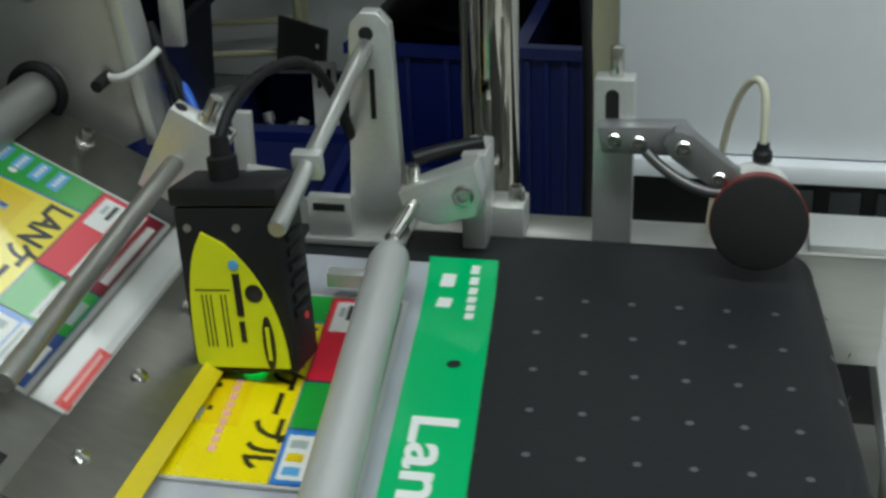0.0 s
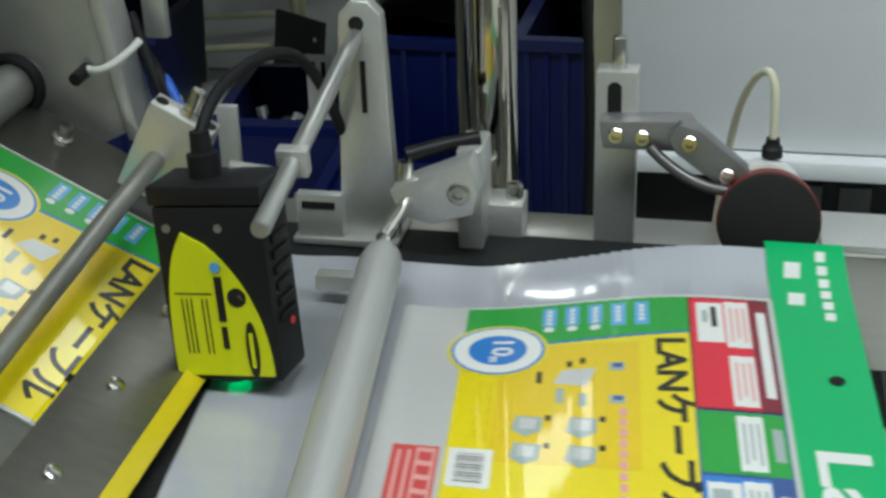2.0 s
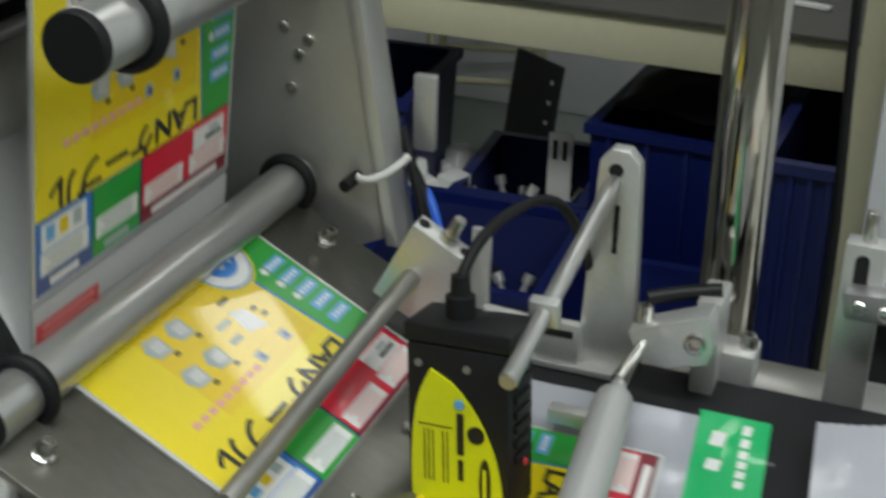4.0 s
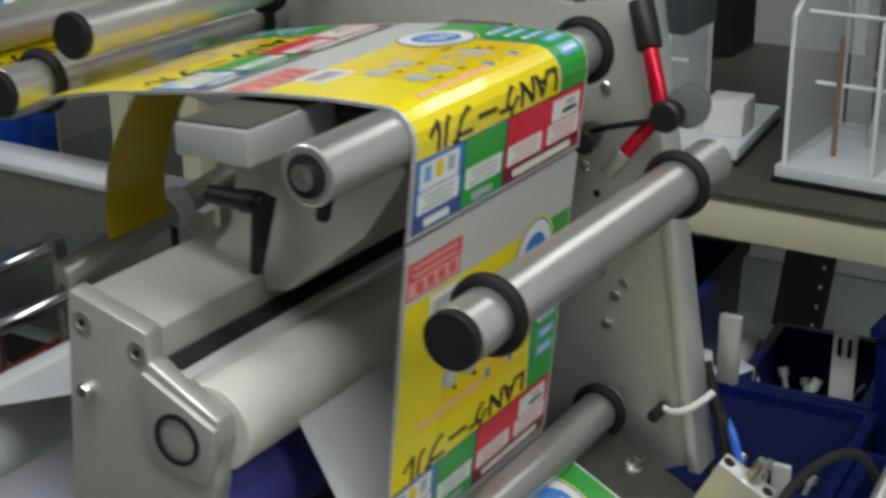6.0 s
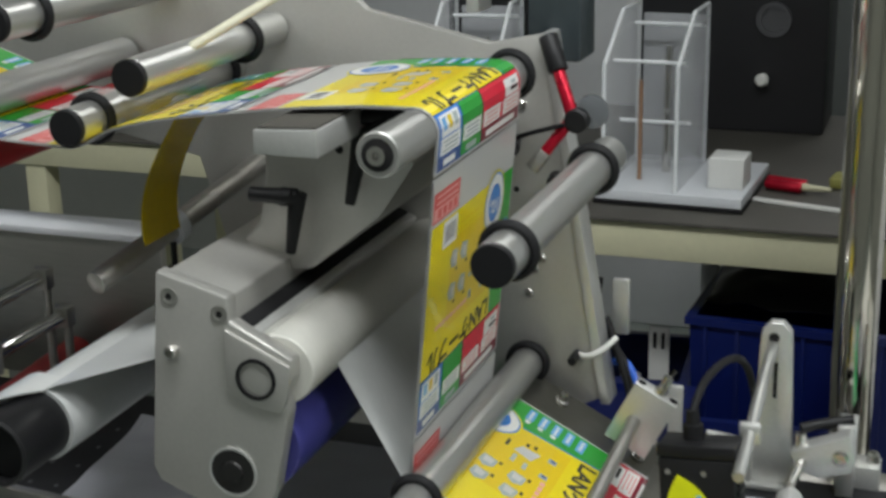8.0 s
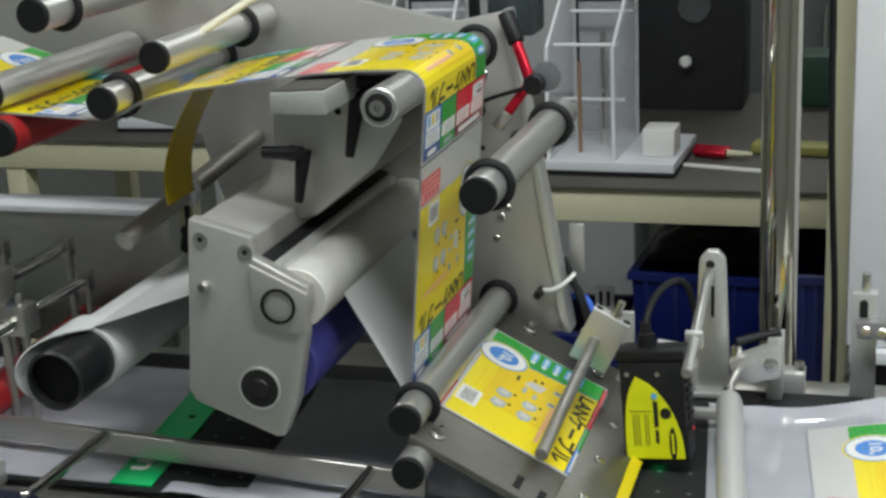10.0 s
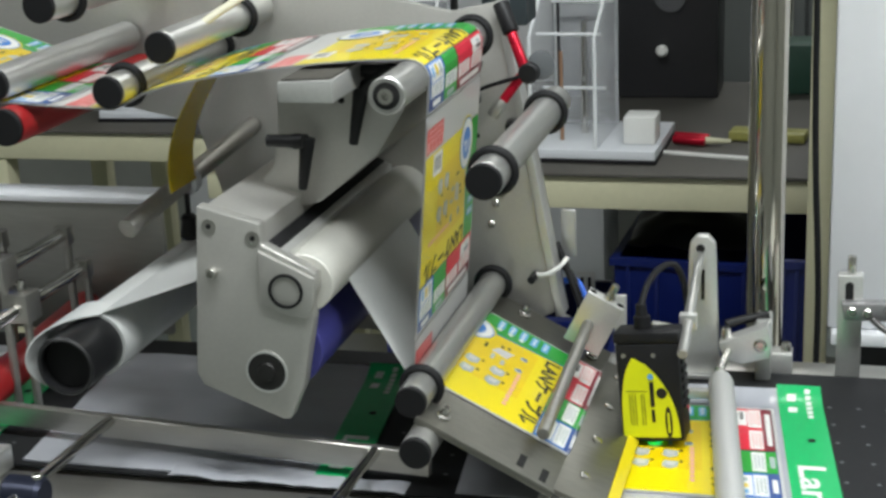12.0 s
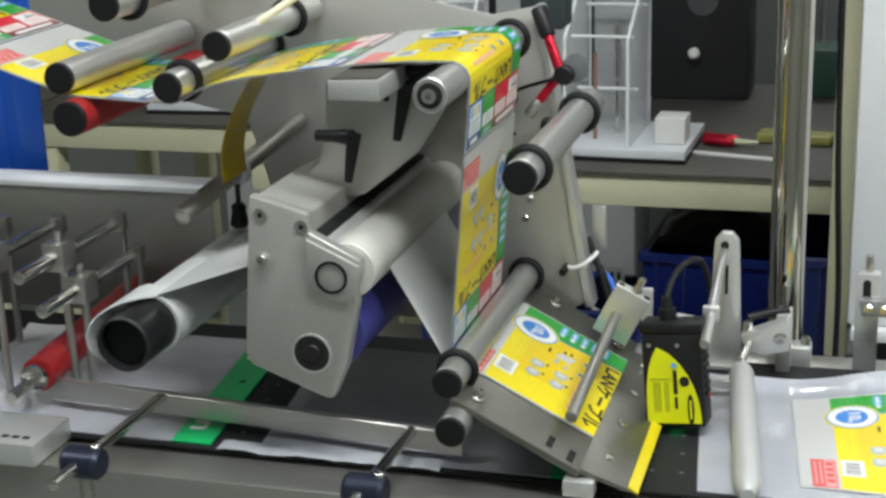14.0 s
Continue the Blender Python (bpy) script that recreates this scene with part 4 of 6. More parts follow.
# ---- left end: guide rail, rods, clamps, red bar, side panel ----
def guide_rail():
    ob = thing("guide_rail", "long stainless steel guide rail over the belt held by rods", "guide rail")
    a, b = Vector((-0.68, -0.06, 0)), Vector((-0.17, -0.112, 0))
    d = (b - a).normalized()
    nrm = Vector((-d.y, d.x, 0)) * 0.0045
    bm = shape()
    q = [bm.verts.new((p.x + s * nrm.x, p.y + s * nrm.y, z)) for z in (ZB + 0.012, ZB + 0.036) for p, s in ((a, -1), (b, -1), (b, 1), (a, 1))]
    for f in ((3, 2, 1, 0), (4, 5, 6, 7), (0, 1, 5, 4), (1, 2, 6, 5), (2, 3, 7, 6), (3, 0, 4, 7)):
        bm.faces.new([q[i] for i in f])
    bmesh.ops.bevel(bm, geom=list(bm.edges), offset=0.001, segments=1, affect="EDGES")
    part("rail", bm, STEEL, ob)
    for x in (-0.515, -0.225):
        yr = a.y + (x - a.x) / (b.x - a.x) * (b.y - a.y)
        bm = shape(); add_rod(bm, (x, yr - 0.004, 0.955), (x - 0.006, -0.30, 0.955), 0.0058, seg=20, bevel=0.0008)
        part("cross_rod", bm, CHROME, ob, "polished cross rod")
        bm = shape(); add_lathe(bm, (x - 0.022, -0.247, 0.955), (x + 1, -0.247, 0.955), [(0, 0.013), (0.004, 0.0165), (0.036, 0.0165), (0.04, 0.013)], 24)
        part("clamp", bm, material("blued_steel", (0.03, 0.035, 0.06), 0.35, 0.6), ob, "black knurled clamp")
        bm = shape(); add_rod(bm, (x - 0.002, -0.247, 0.955), (x - 0.002, -0.247, 0.9), 0.007, seg=18)
        part("clamp_post", bm, DARK_STEEL, ob)
        bolt(ob, (x + 0.012, -0.247, 0.971), (0, 0, 1), 0.005, 0.004)
    ob2 = thing("gap_plate", "thin wavy white paper strip lying on the belt", "paper")
    bm = shape()
    prev = None
    for i in range(25):
        x = -0.43 + 0.24 * i / 24
        cur = [bm.verts.new((x, y, ZB + 0.003 + 0.0009 * math.sin(i * 0.9) + 0.0006 * math.sin(i * 2.3) + k)) for k in (0, 0.0005) for y in (-0.135 + 0.002 * math.sin(i * 0.7), -0.112)]
        if prev:
            bm.faces.new((prev[0], cur[0], cur[1], prev[1])); bm.faces.new((prev[3], cur[3], cur[2], prev[2]))
            bm.faces.new((prev[2], cur[2], cur[0], prev[0])); bm.faces.new((prev[1], cur[1], cur[3], prev[3]))
        prev = cur
    part("sheet", bm, FILM, ob2)


guide_rail()


def left_station():
    ob = thing("red_bar", "red sleeved bar across the infeed of the conveyor", "bar")
    bm = shape(); add_rod(bm, (-0.668, -0.075, 0.965), (-0.695, 0.22, 0.965), 0.0195, seg=28, bevel=0.001)
    part("sleeve", bm, RED_ROLL, ob, "worn red sleeve")
    bm = shape(); add_rod(bm, (-0.662, -0.14, 0.965), (-0.668, -0.07, 0.965), 0.0065, seg=18)
    part("shaft", bm, BOLT, ob)
    bm = shape(); add_lathe(bm, (-0.6675, -0.081, 0.965), (-0.667, -0.2, 0.965), [(0, 0.0155), (0.006, 0.0155), (0.007, 0.012)], 24)
    part("collar", bm, CHROME, ob)
    ob = thing("infeed_guard", "wide stainless steel infeed side panel with a pale top edge", "panel")
    bm = shape(); add_box(bm, -1.4, -0.60, 0.25, 0.262, 0.92, 1.088, 0.002)
    part("panel", bm, DARK_STEEL, ob)
    bm = shape(); add_box(bm, -1.4, -0.598, 0.246, 0.30, 1.0885, 1.0965, 0.001)
    part("top_edge", bm, PANEL, ob, "pale folded top edge")
    ob = thing("cross_shaft", "long polished cross shaft with a clamp ring and black knob", "shaft")
    a, b = Vector((-0.505, -0.02, 1.140)), Vector((-0.452, 0.206, 1.199))
    d = (b - a).normalized()
    bm = shape(); add_rod(bm, a, b, 0.0105, seg=28, bevel=0.001)
    part("shaft", bm, DARK_STEEL, ob)
    c = a + d * 0.100
    bm = shape(); add_lathe(bm, c, c + d, [(0, 0.0106), (0, 0.0165), (0.012, 0.0165), (0.012, 0.0106)], 28, closed=True)
    part("clamp_ring", bm, FROST, ob, "clear clamp ring")
    k = c + Vector((0.004, -0.002, -0.012))
    bm = shape(); add_lathe(bm, k, k - Vector((0, 0, 1)), [(0, 0.003), (0.022, 0.003), (0.022, 0.006), (0.026, 0.009), (0.03, 0.008), (0.046, 0.011), (0.05, 0.008)], 20)
    part("knob", bm, PLASTIC, ob, "black ribbed knob")
    for x, y0, z, y1 in ((-0.735, -0.02, 1.085, 0.11), (-0.655, -0.01, 1.09, 0.115), (-0.638, 0.0, 1.05, 0.12), (-0.81, -0.02, 1.08, 0.11)):
        st = thing("infeed_rod", "polished infeed cross rod with clamp block and posts", "rod", "infeed rods")
        bm = shape(); add_rod(bm, (x, y0 - 0.1, z), (x, y1, z), 0.0075, seg=20, bevel=0.0008)
        part("rod", bm, CHROME, st)
        bm = shape(); add_box(bm, x - 0.013, x + 0.013, y0 - 0.03, y0 + 0.0, z - 0.016, z + 0.016, 0.0015)
        part("block", bm, DARK_STEEL, st)
        bolt(st, (x, y0 - 0.015, z + 0.016), (0, 0, 1), 0.005, 0.012)
        bm = shape(); add_rod(bm, (x + 0.003, y0 - 0.015, z - 0.015), (x + 0.003, y0 - 0.015, ZB + 0.004), 0.0045, seg=14)
        part("post", bm, DARK_STEEL, st)
        bm = shape(); add_box(bm, x - 0.008, x + 0.009, y1 - 0.008, y1 + 0.006, z - 0.012, z + 0.0095, 0.001)
        part("end_clamp", bm, DARK_STEEL, st)
        bm = shape(); add_rod(bm, (x + 0.003, y1, z - 0.011), (x + 0.003, y1, ZB + 0.004), 0.0045, seg=14)
        part("end_post", bm, DARK_STEEL, st)
    ob = thing("amber_strap", "curved amber plastic film strap hanging under the web", "strap")
    bm = shape()
    prev = None
    for i in range(17):
        f = i / 16
        z = 1.298 - 0.118 * f
        x = -0.408 - 0.040 * math.sin(1.9 * f) - 0.004 * f
        cur = [bm.verts.new((x + k, y, z)) for k in (0, 0.0012) for y in (-0.025, 0.035)]
        if prev:
            bm.faces.new((prev[0], cur[0], cur[1], prev[1])); bm.faces.new((prev[3], cur[3], cur[2], prev[2]))
            bm.faces.new((prev[2], cur[2], cur[0], prev[0])); bm.faces.new((prev[1], cur[1], cur[3], prev[3]))
        prev = cur
    part("film", bm, STRAP, ob)
    ob = thing("deck_plate", "bright steel deck plate in front of the belt", "deck")
    bm = shape(); add_box(bm, -0.76, -0.6, -0.205, -0.13, ZB - 0.003, ZB + 0.022, 0.002)
    part("block", bm, ALU_LIGHT, ob)
    for k in range(3):
        bm = shape(); add_box(bm, -0.645 + k * 0.012, -0.637 + k * 0.012, -0.192, -0.186, ZB + 0.0221, ZB + 0.0226)
        part("print_bar", bm, INK["black"], ob)
    ob = thing("draw_string", "cream cord stretched over the rollers", "cord")
    cable("cord", [(-0.455, -0.03, 1.315), (-0.40, 0.06, 1.36), (-0.345, 0.16, 1.40)], 0.0042, CREAM, ob)
    ob = thing("blue_sheet", "bright blue plastic sheet hanging behind the infeed", "plastic sheet")
    bm = shape()
    prev = None
    for i in range(15):
        x = -1.23 + 0.34 * i / 14
        cur = [bm.verts.new((x, 0.36 + 0.012 * math.sin(i * 1.3) + k, z)) for k in (0, 0.002) for z in (1.0, 1.33 - 0.01 * abs(math.sin(i)))]
        if prev:
            bm.faces.new((prev[0], cur[0], cur[1], prev[1])); bm.faces.new((prev[3], cur[3], cur[2], prev[2]))
            bm.faces.new((prev[2], cur[2], cur[0], prev[0])); bm.faces.new((prev[1], cur[1], cur[3], prev[3]))
        prev = cur
    part("sheet", bm, BLUE_SHEET, ob)


left_station()


# ---- behind the machine ----
def bench(x0, x1, y0, label):
    ob = thing("workbench", label, "workbench", "workbenches")
    y1, zt = y0 + 0.71, ZT
    bm = shape(); add_box(bm, x0, x1, y0, y1, zt - 0.056, zt - 0.006, 0.002)
    part("frame_top", bm, BENCH, ob)
    bm = shape(); add_box(bm, x0 - 0.01, x1 + 0.01, y0 - 0.008, y1, zt - 0.005, zt, 0.001)
    part("mat", bm, MAT_TOP, ob, "dark grey rubber mat")
    for x in (x0 + 0.06, x1 - 0.05):
        for y in (y0 + 0.025, y1 - 0.03):
            bm = shape(); add_box(bm, x - 0.02, x + 0.02, y - 0.02, y + 0.02, 0.0, zt - 0.057, 0.002)
            part("leg", bm, BENCH, ob)
    bm = shape(); add_box(bm, x0 + 0.08, x1 - 0.07, y0 + 0.5, y0 + 0.54, 0.2, 0.24, 0.002)
    part("stretcher", bm, BENCH, ob)


bench(-0.78, 0.75, 0.79, "cream enamelled steel workbench with a dark worn mat top")
bench(-1.36, -0.80, 1.02, "cream enamelled steel bench set further back")
bench(-2.4, -1.40, 1.02, "cream enamelled steel bench set further back")


def acrylic_stand(x, y, rz):
    ob = thing("acrylic_stand", "clear acrylic display stand with steel pins and a grey base", "display stand", "acrylic stands", pose(x, y, ZT + 0.0005, 0, 0, rz))
    bm = shape(); add_box(bm, -0.1, 0.1, -0.1, 0.11, 0.006, 0.02, 0.001)
    part("base", bm, FROST, ob, "thick grey acrylic base")
    bm = shape(); add_box(bm, -0.102, 0.102, -0.103, 0.112, 0.0, 0.0055, 0.001)
    part("base_pad", bm, RUBBER, ob)
    for px in (-0.088, 0.012):
        bm = shape(); add_prism(bm, [(-0.095, 0.0205), (0.0, 0.0205), (0.09, 0.0205), (0.09, 0.25), (0.0, 0.25), (-0.095, 0.19)], 0, 0.006, 0.0006)
        bmesh.ops.transform(bm, matrix=Matrix.Translation((px, 0, 0)) @ pose(0, 0, 0, 0, 0, 90), verts=bm.verts)
        side = part("side_panel", bm, ACRYL, ob, "clear acrylic side panel")
        for (ya, za), (yb, zb) in (((-0.095, 0.0205), (-0.095, 0.19)), ((-0.095, 0.19), (0.0, 0.25)), ((0.0, 0.25), (0.09, 0.25)), ((0.09, 0.0205), (0.09, 0.25))):
            bm = shape(); add_rod(bm, (px - 0.003, ya, za), (px - 0.003, yb, zb), 0.0028, seg=8)
            part("polished_edge", bm, ACRYL_EDGE, side)
    for pz, py in ((0.19, -0.06), (0.10, -0.02), (0.225, 0.05)):
        bm = shape(); add_rod(bm, (-0.087, py, pz), (0.012, py, pz), 0.0026, seg=14)
        part("pin", bm, ACRYL_EDGE, ob)
    bm = shape(); add_box(bm, -0.082, 0.012, 0.082, 0.087, 0.0205, 0.235, 0.0005)
    part("back_panel", bm, ACRYL, ob, "clear acrylic back panel")
    bm = shape(); add_rod(bm, (-0.055, -0.035, 0.0205), (-0.055, -0.035, 0.16), 0.003, seg=14)
    part("post", bm, WOOD, ob, "thin brown rod")
    bm = shape(); add_rod(bm, (-0.03, 0.02, 0.02), (-0.03, 0.02, 0.2), 0.006, seg=16)
    part("post", bm, CHROME, ob)
    bm = shape(); add_box(bm, 0.045, 0.093, -0.055, 0.0, 0.0205, 0.062, 0.001)
    part("block", bm, WHITE_PL, ob, "white plastic block")
    return ob


acrylic_stand(-0.170, 0.945, -2)
acrylic_stand(-0.44, 0.97, 6)
acrylic_stand(-1.02, 1.19, 3)


def crate(x, y, z, w, d, h, rz=0, fill=True, label="dark blue plastic parts crate"):
    ob = thing("crate", label, "crate", "blue crates", pose(x, y, z, 0, 0, rz))
    t = 0.006
    for sx, sy, a, b in ((0, -1, w, t), (0, 1, w, t), (-1, 0, t, d - 2 * t), (1, 0, t, d - 2 * t)):
        cx, cy = sx * (w / 2 - t / 2), sy * (d / 2 - t / 2)
        bm = shape()
        add_box(bm, cx - a / 2, cx + a / 2, cy - b / 2, cy + b / 2, 0.006, h)
        for v in bm.verts:
            k = 0.92 + 0.08 * v.co.z / h
            v.co.x *= k
            v.co.y *= k
        part("side", bm, CRATE, ob)
    bm = shape(); add_box(bm, -w * 0.455, w * 0.455, -d * 0.455, d * 0.455, 0, 0.0058)
    part("bottom", bm, CRATE, ob)
    bm = shape()
    o, i = [(sx * (w / 2 + 0.006), sy * (d / 2 + 0.006)) for sx, sy in ((-1, -1), (1, -1), (1, 1), (-1, 1))], [(sx * (w / 2 - 0.007), sy * (d / 2 - 0.007)) for sx, sy in ((-1, -1), (1, -1), (1, 1), (-1, 1))]
    ring = [[bm.verts.new((x, y, z)) for x, y in c] for c, z in ((o, h - 0.004), (o, h + 0.007), (i, h + 0.007), (i, h - 0.004))]
    for p, n in zip(ring, ring[1:] + ring[:1]):
        for j in range(4):
            bm.faces.new((p[j], p[(j + 1) % 4], n[(j + 1) % 4], n[j]))
    part("rim", bm, CRATE, ob)
    for k in range(5):
        px = -w * 0.4 + w * 0.8 * k / 4
        bm = shape(); add_box(bm, px - 0.003, px + 0.003, -d / 2 - 0.004, -d / 2 + 0.001, 0.02, h - 0.004, 0.0008)
        for v in bm.verts:
            v.co.y *= 0.92 + 0.08 * v.co.z / h
        part("rib", bm, CRATE, ob)
    return ob


CRATES = [(-0.217, 0.70, 0.62, 0.195, 0.22, 0.13, 3), (-0.43, 0.90, 0.66, 0.16, 0.2, 0.19, 4), (-0.225, 0.935, 0.612, 0.15, 0.19, 0.13, 4),
          (-0.02, 0.95, 0.612, 0.22, 0.24, 0.235, -3), (-0.01, 0.59, 0.601, 0.18, 0.3, 0.14, 3), (0.128, 0.80, 0.601, 0.09, 0.3, 0.31, -1)]
for c in CRATES:
    crate(*c)


def lower_shelf():
    ob = thing("low_shelf", "low steel shelf carrying the parts crates", "shelf")
    bm = shape(); add_box(bm, -0.75, 0.6, 0.42, 1.12, 0.575, 0.6, 0.002)
    part("board", bm, DARK_STEEL, ob)
    for x in (-0.72, 0.57):
        for y in (0.45, 1.09):
            bm = shape(); add_box(bm, x - 0.015, x + 0.015, y - 0.015, y + 0.015, 0, 0.574, 0.001)
            part("leg", bm, DARK_STEEL, ob)
    for i, c in enumerate(CRATES):
        if c[2] > 0.61:
            st = thing("riser", "dark wooden riser under a crate", "riser", "risers")
            bm = shape(); add_box(bm, c[0] - 0.05, c[0] + 0.05, c[1] - 0.08, c[1] + 0.08, 0.6005, c[2], 0.002)
            part("block", bm, WOOD, st)


lower_shelf()


def scraps():
    rnd = random.Random(4)
    kinds = [ALU_LIGHT, WHITE_PL, RUBBER, BOLT, CHROME]
    for i in range(70):
        cx, cy = rnd.choice(((-0.217, 0.70), (-0.225, 0.935), (-0.01, 0.59), (-0.01, 0.59)))
        zf = {(-0.217, 0.70): 0.64, (-0.225, 0.935): 0.63, (-0.01, 0.59): 0.63}[(cx, cy)]
        x, y, z = cx + rnd.uniform(-0.055, 0.055), cy + rnd.uniform(-0.06, 0.06), zf + rnd.uniform(0, 0.06)
        d = Vector((rnd.uniform(-1, 1), rnd.uniform(-1, 1), rnd.uniform(0.2, 1.4))).normalized() * rnd.uniform(0.02, 0.05)
        bm = shape(); add_lathe(bm, (x, y, z), Vector((x, y, z)) + d, [(0, 0.004), (d.length * 0.7, 0.004), (d.length * 0.7, 0.007), (d.length, 0.007)], 10)
        single("fitting", bm, rnd.choice(kinds), "loose metal and plastic fitting lying in a blue crate", "fitting", "loose fittings")
    for i in range(9):
        x, y, z = -0.325 + rnd.uniform(-0.014, 0.012), 0.90 + rnd.uniform(-0.07, 0.07), 0.6005
        bm = shape(); add_box(bm, -0.018, 0.018, -0.013, 0.013, 0, 0.12 + 0.05 * rnd.random(), 0.004, pose(x, y, z, rnd.uniform(-8, 8), rnd.uniform(-8, 8), rnd.uniform(0, 90)))
        single("white_carton", bm, WHITE_PL, "crumpled white carton standing behind the crates", "carton", "white cartons")
    ob = thing("slotted_strip", "white slotted metal strip standing in a crate", "metal strip")
    bm = shape(); add_box(bm, -0.211, -0.181, 0.93, 0.934, 0.6185, 0.797, 0.001)
    part("strip", bm, WHITE_PL, ob)
    for dx in (-0.202, -0.190):
        bm = shape(); add_box(bm, dx - 0.0025, dx + 0.0025, 0.9290, 0.9298, 0.765, 0.789)
        part("slot", bm, DEEP, ob)


scraps()


def black_bag():
    """A slack black film bag thrown over the tall crate."""
    bm = shape()
    nx, ny, grid = 22, 16, {}
    for i in range(nx + 1):
        for j in range(ny + 1):
            u, v = i / nx, j / ny
            x, y = -0.12 + 0.21 * u, 0.87 + 0.19 * v
            z = 0.866 + 0.032 * (math.sin(math.pi * u) * math.sin(math.pi * v)) ** 0.6 + 0.010 * noise.noise((x * 22, y * 22, 0.4))
            for q in (0, 1):
                grid[i, j, q] = bm.verts.new((x, y, z + 0.0012 * q))
    for i in range(nx):
        for j in range(ny):
            bm.faces.new((grid[i, j, 1], grid[i + 1, j, 1], grid[i + 1, j + 1, 1], grid[i, j + 1, 1]))
            bm.faces.new((grid[i, j, 0], grid[i, j + 1, 0], grid[i + 1, j + 1, 0], grid[i + 1, j, 0]))
    single("black_bag", bm, PLASTIC, "slack black plastic bag lying over a blue crate", "plastic bag", smooth=60)


black_bag()


def stool(x, y):
    ob = thing("stool", "steel-framed stool under the bench", "stool", "stools", pose(x, y, 0, 0, 0, 14))
    bm = shape(); add_box(bm, -0.16, 0.16, -0.16, 0.16, 0.45, 0.49, 0.01)
    part("seat", bm, STOOL, ob)
    for sx in (-0.14, 0.14):
        for sy in (-0.14, 0.14):
            bm = shape(); add_rod(bm, (sx, sy, 0), (sx * 0.9, sy * 0.9, 0.449), 0.011, seg=14)
            part("leg", bm, BENCH, ob)
    for sy in (-0.135, 0.135):
        bm = shape(); add_rod(bm, (-0.135, sy, 0.2), (0.135, sy, 0.2), 0.009, seg=12)
        part("rung", bm, BENCH, ob)


stool(-0.95, 2.82)


def leaning_panel():
    ob = thing("leaning_panel", "black punched metal panel standing on the floor", "panel")
    bm = shape(); add_box(bm, -0.09, 0.09, -0.006, 0.006, 0, 0.3, 0.002, pose(-0.78, 2.62, 0.0, -8, 0, -35))
    part("sheet", bm, DARKCAB, ob)
    for k in range(5):
        bm = shape(); add_box(bm, 0.06, 0.07, -0.0072, -0.0062, 0.05 + 0.05 * k, 0.06 + 0.05 * k, 0, pose(-0.78, 2.62, 0.0, -8, 0, -35))
        part("punched_hole", bm, WHITE_PL, ob)


leaning_panel()


def white_panel():
    ob = thing("white_cabinet", "plain white machine cabinet with a lower ledge", "cabinet")
    bm = shape(); add_box(bm, 0.185, 1.2, 0.52, 1.0, 0.87, 2.1, 0.004)
    part("door", bm, PANEL, ob)
    bm = shape(); add_box(bm, 0.19, 1.2, 0.505, 1.0, 0.852, 0.869, 0.003)
    part("ledge", bm, PANEL, ob, "pale folded ledge")
    bm = shape(); add_box(bm, 0.2, 1.2, 0.54, 1.0, 0.0, 0.851, 0.003)
    part("base", bm, DARKCAB, ob, "black cabinet base")
    for x in (0.33, 0.37, 0.41):
        bm = shape(); add_box(bm, x, x + 0.026, 0.535, 0.5395, 0.79, 0.835, 0.001)
        part("vent", bm, material("dull_vent", (0.12, 0.13, 0.14), 0.5), ob)
    ob = thing("side_table", "white laminate side table beside the belt end", "table")
    bm = shape(); add_box(bm, 0.40, 1.0, -0.5, 0.4, 0.76, 0.79, 0.003)
    part("top", bm, WHITE_PL, ob)
    for x in (0.44, 0.96):
        for y in (-0.46, 0.36):
            bm = shape(); add_box(bm, x - 0.02, x + 0.02, y - 0.02, y + 0.02, 0, 0.7595, 0.002)
            part("leg", bm, BENCH, ob)


white_panel()


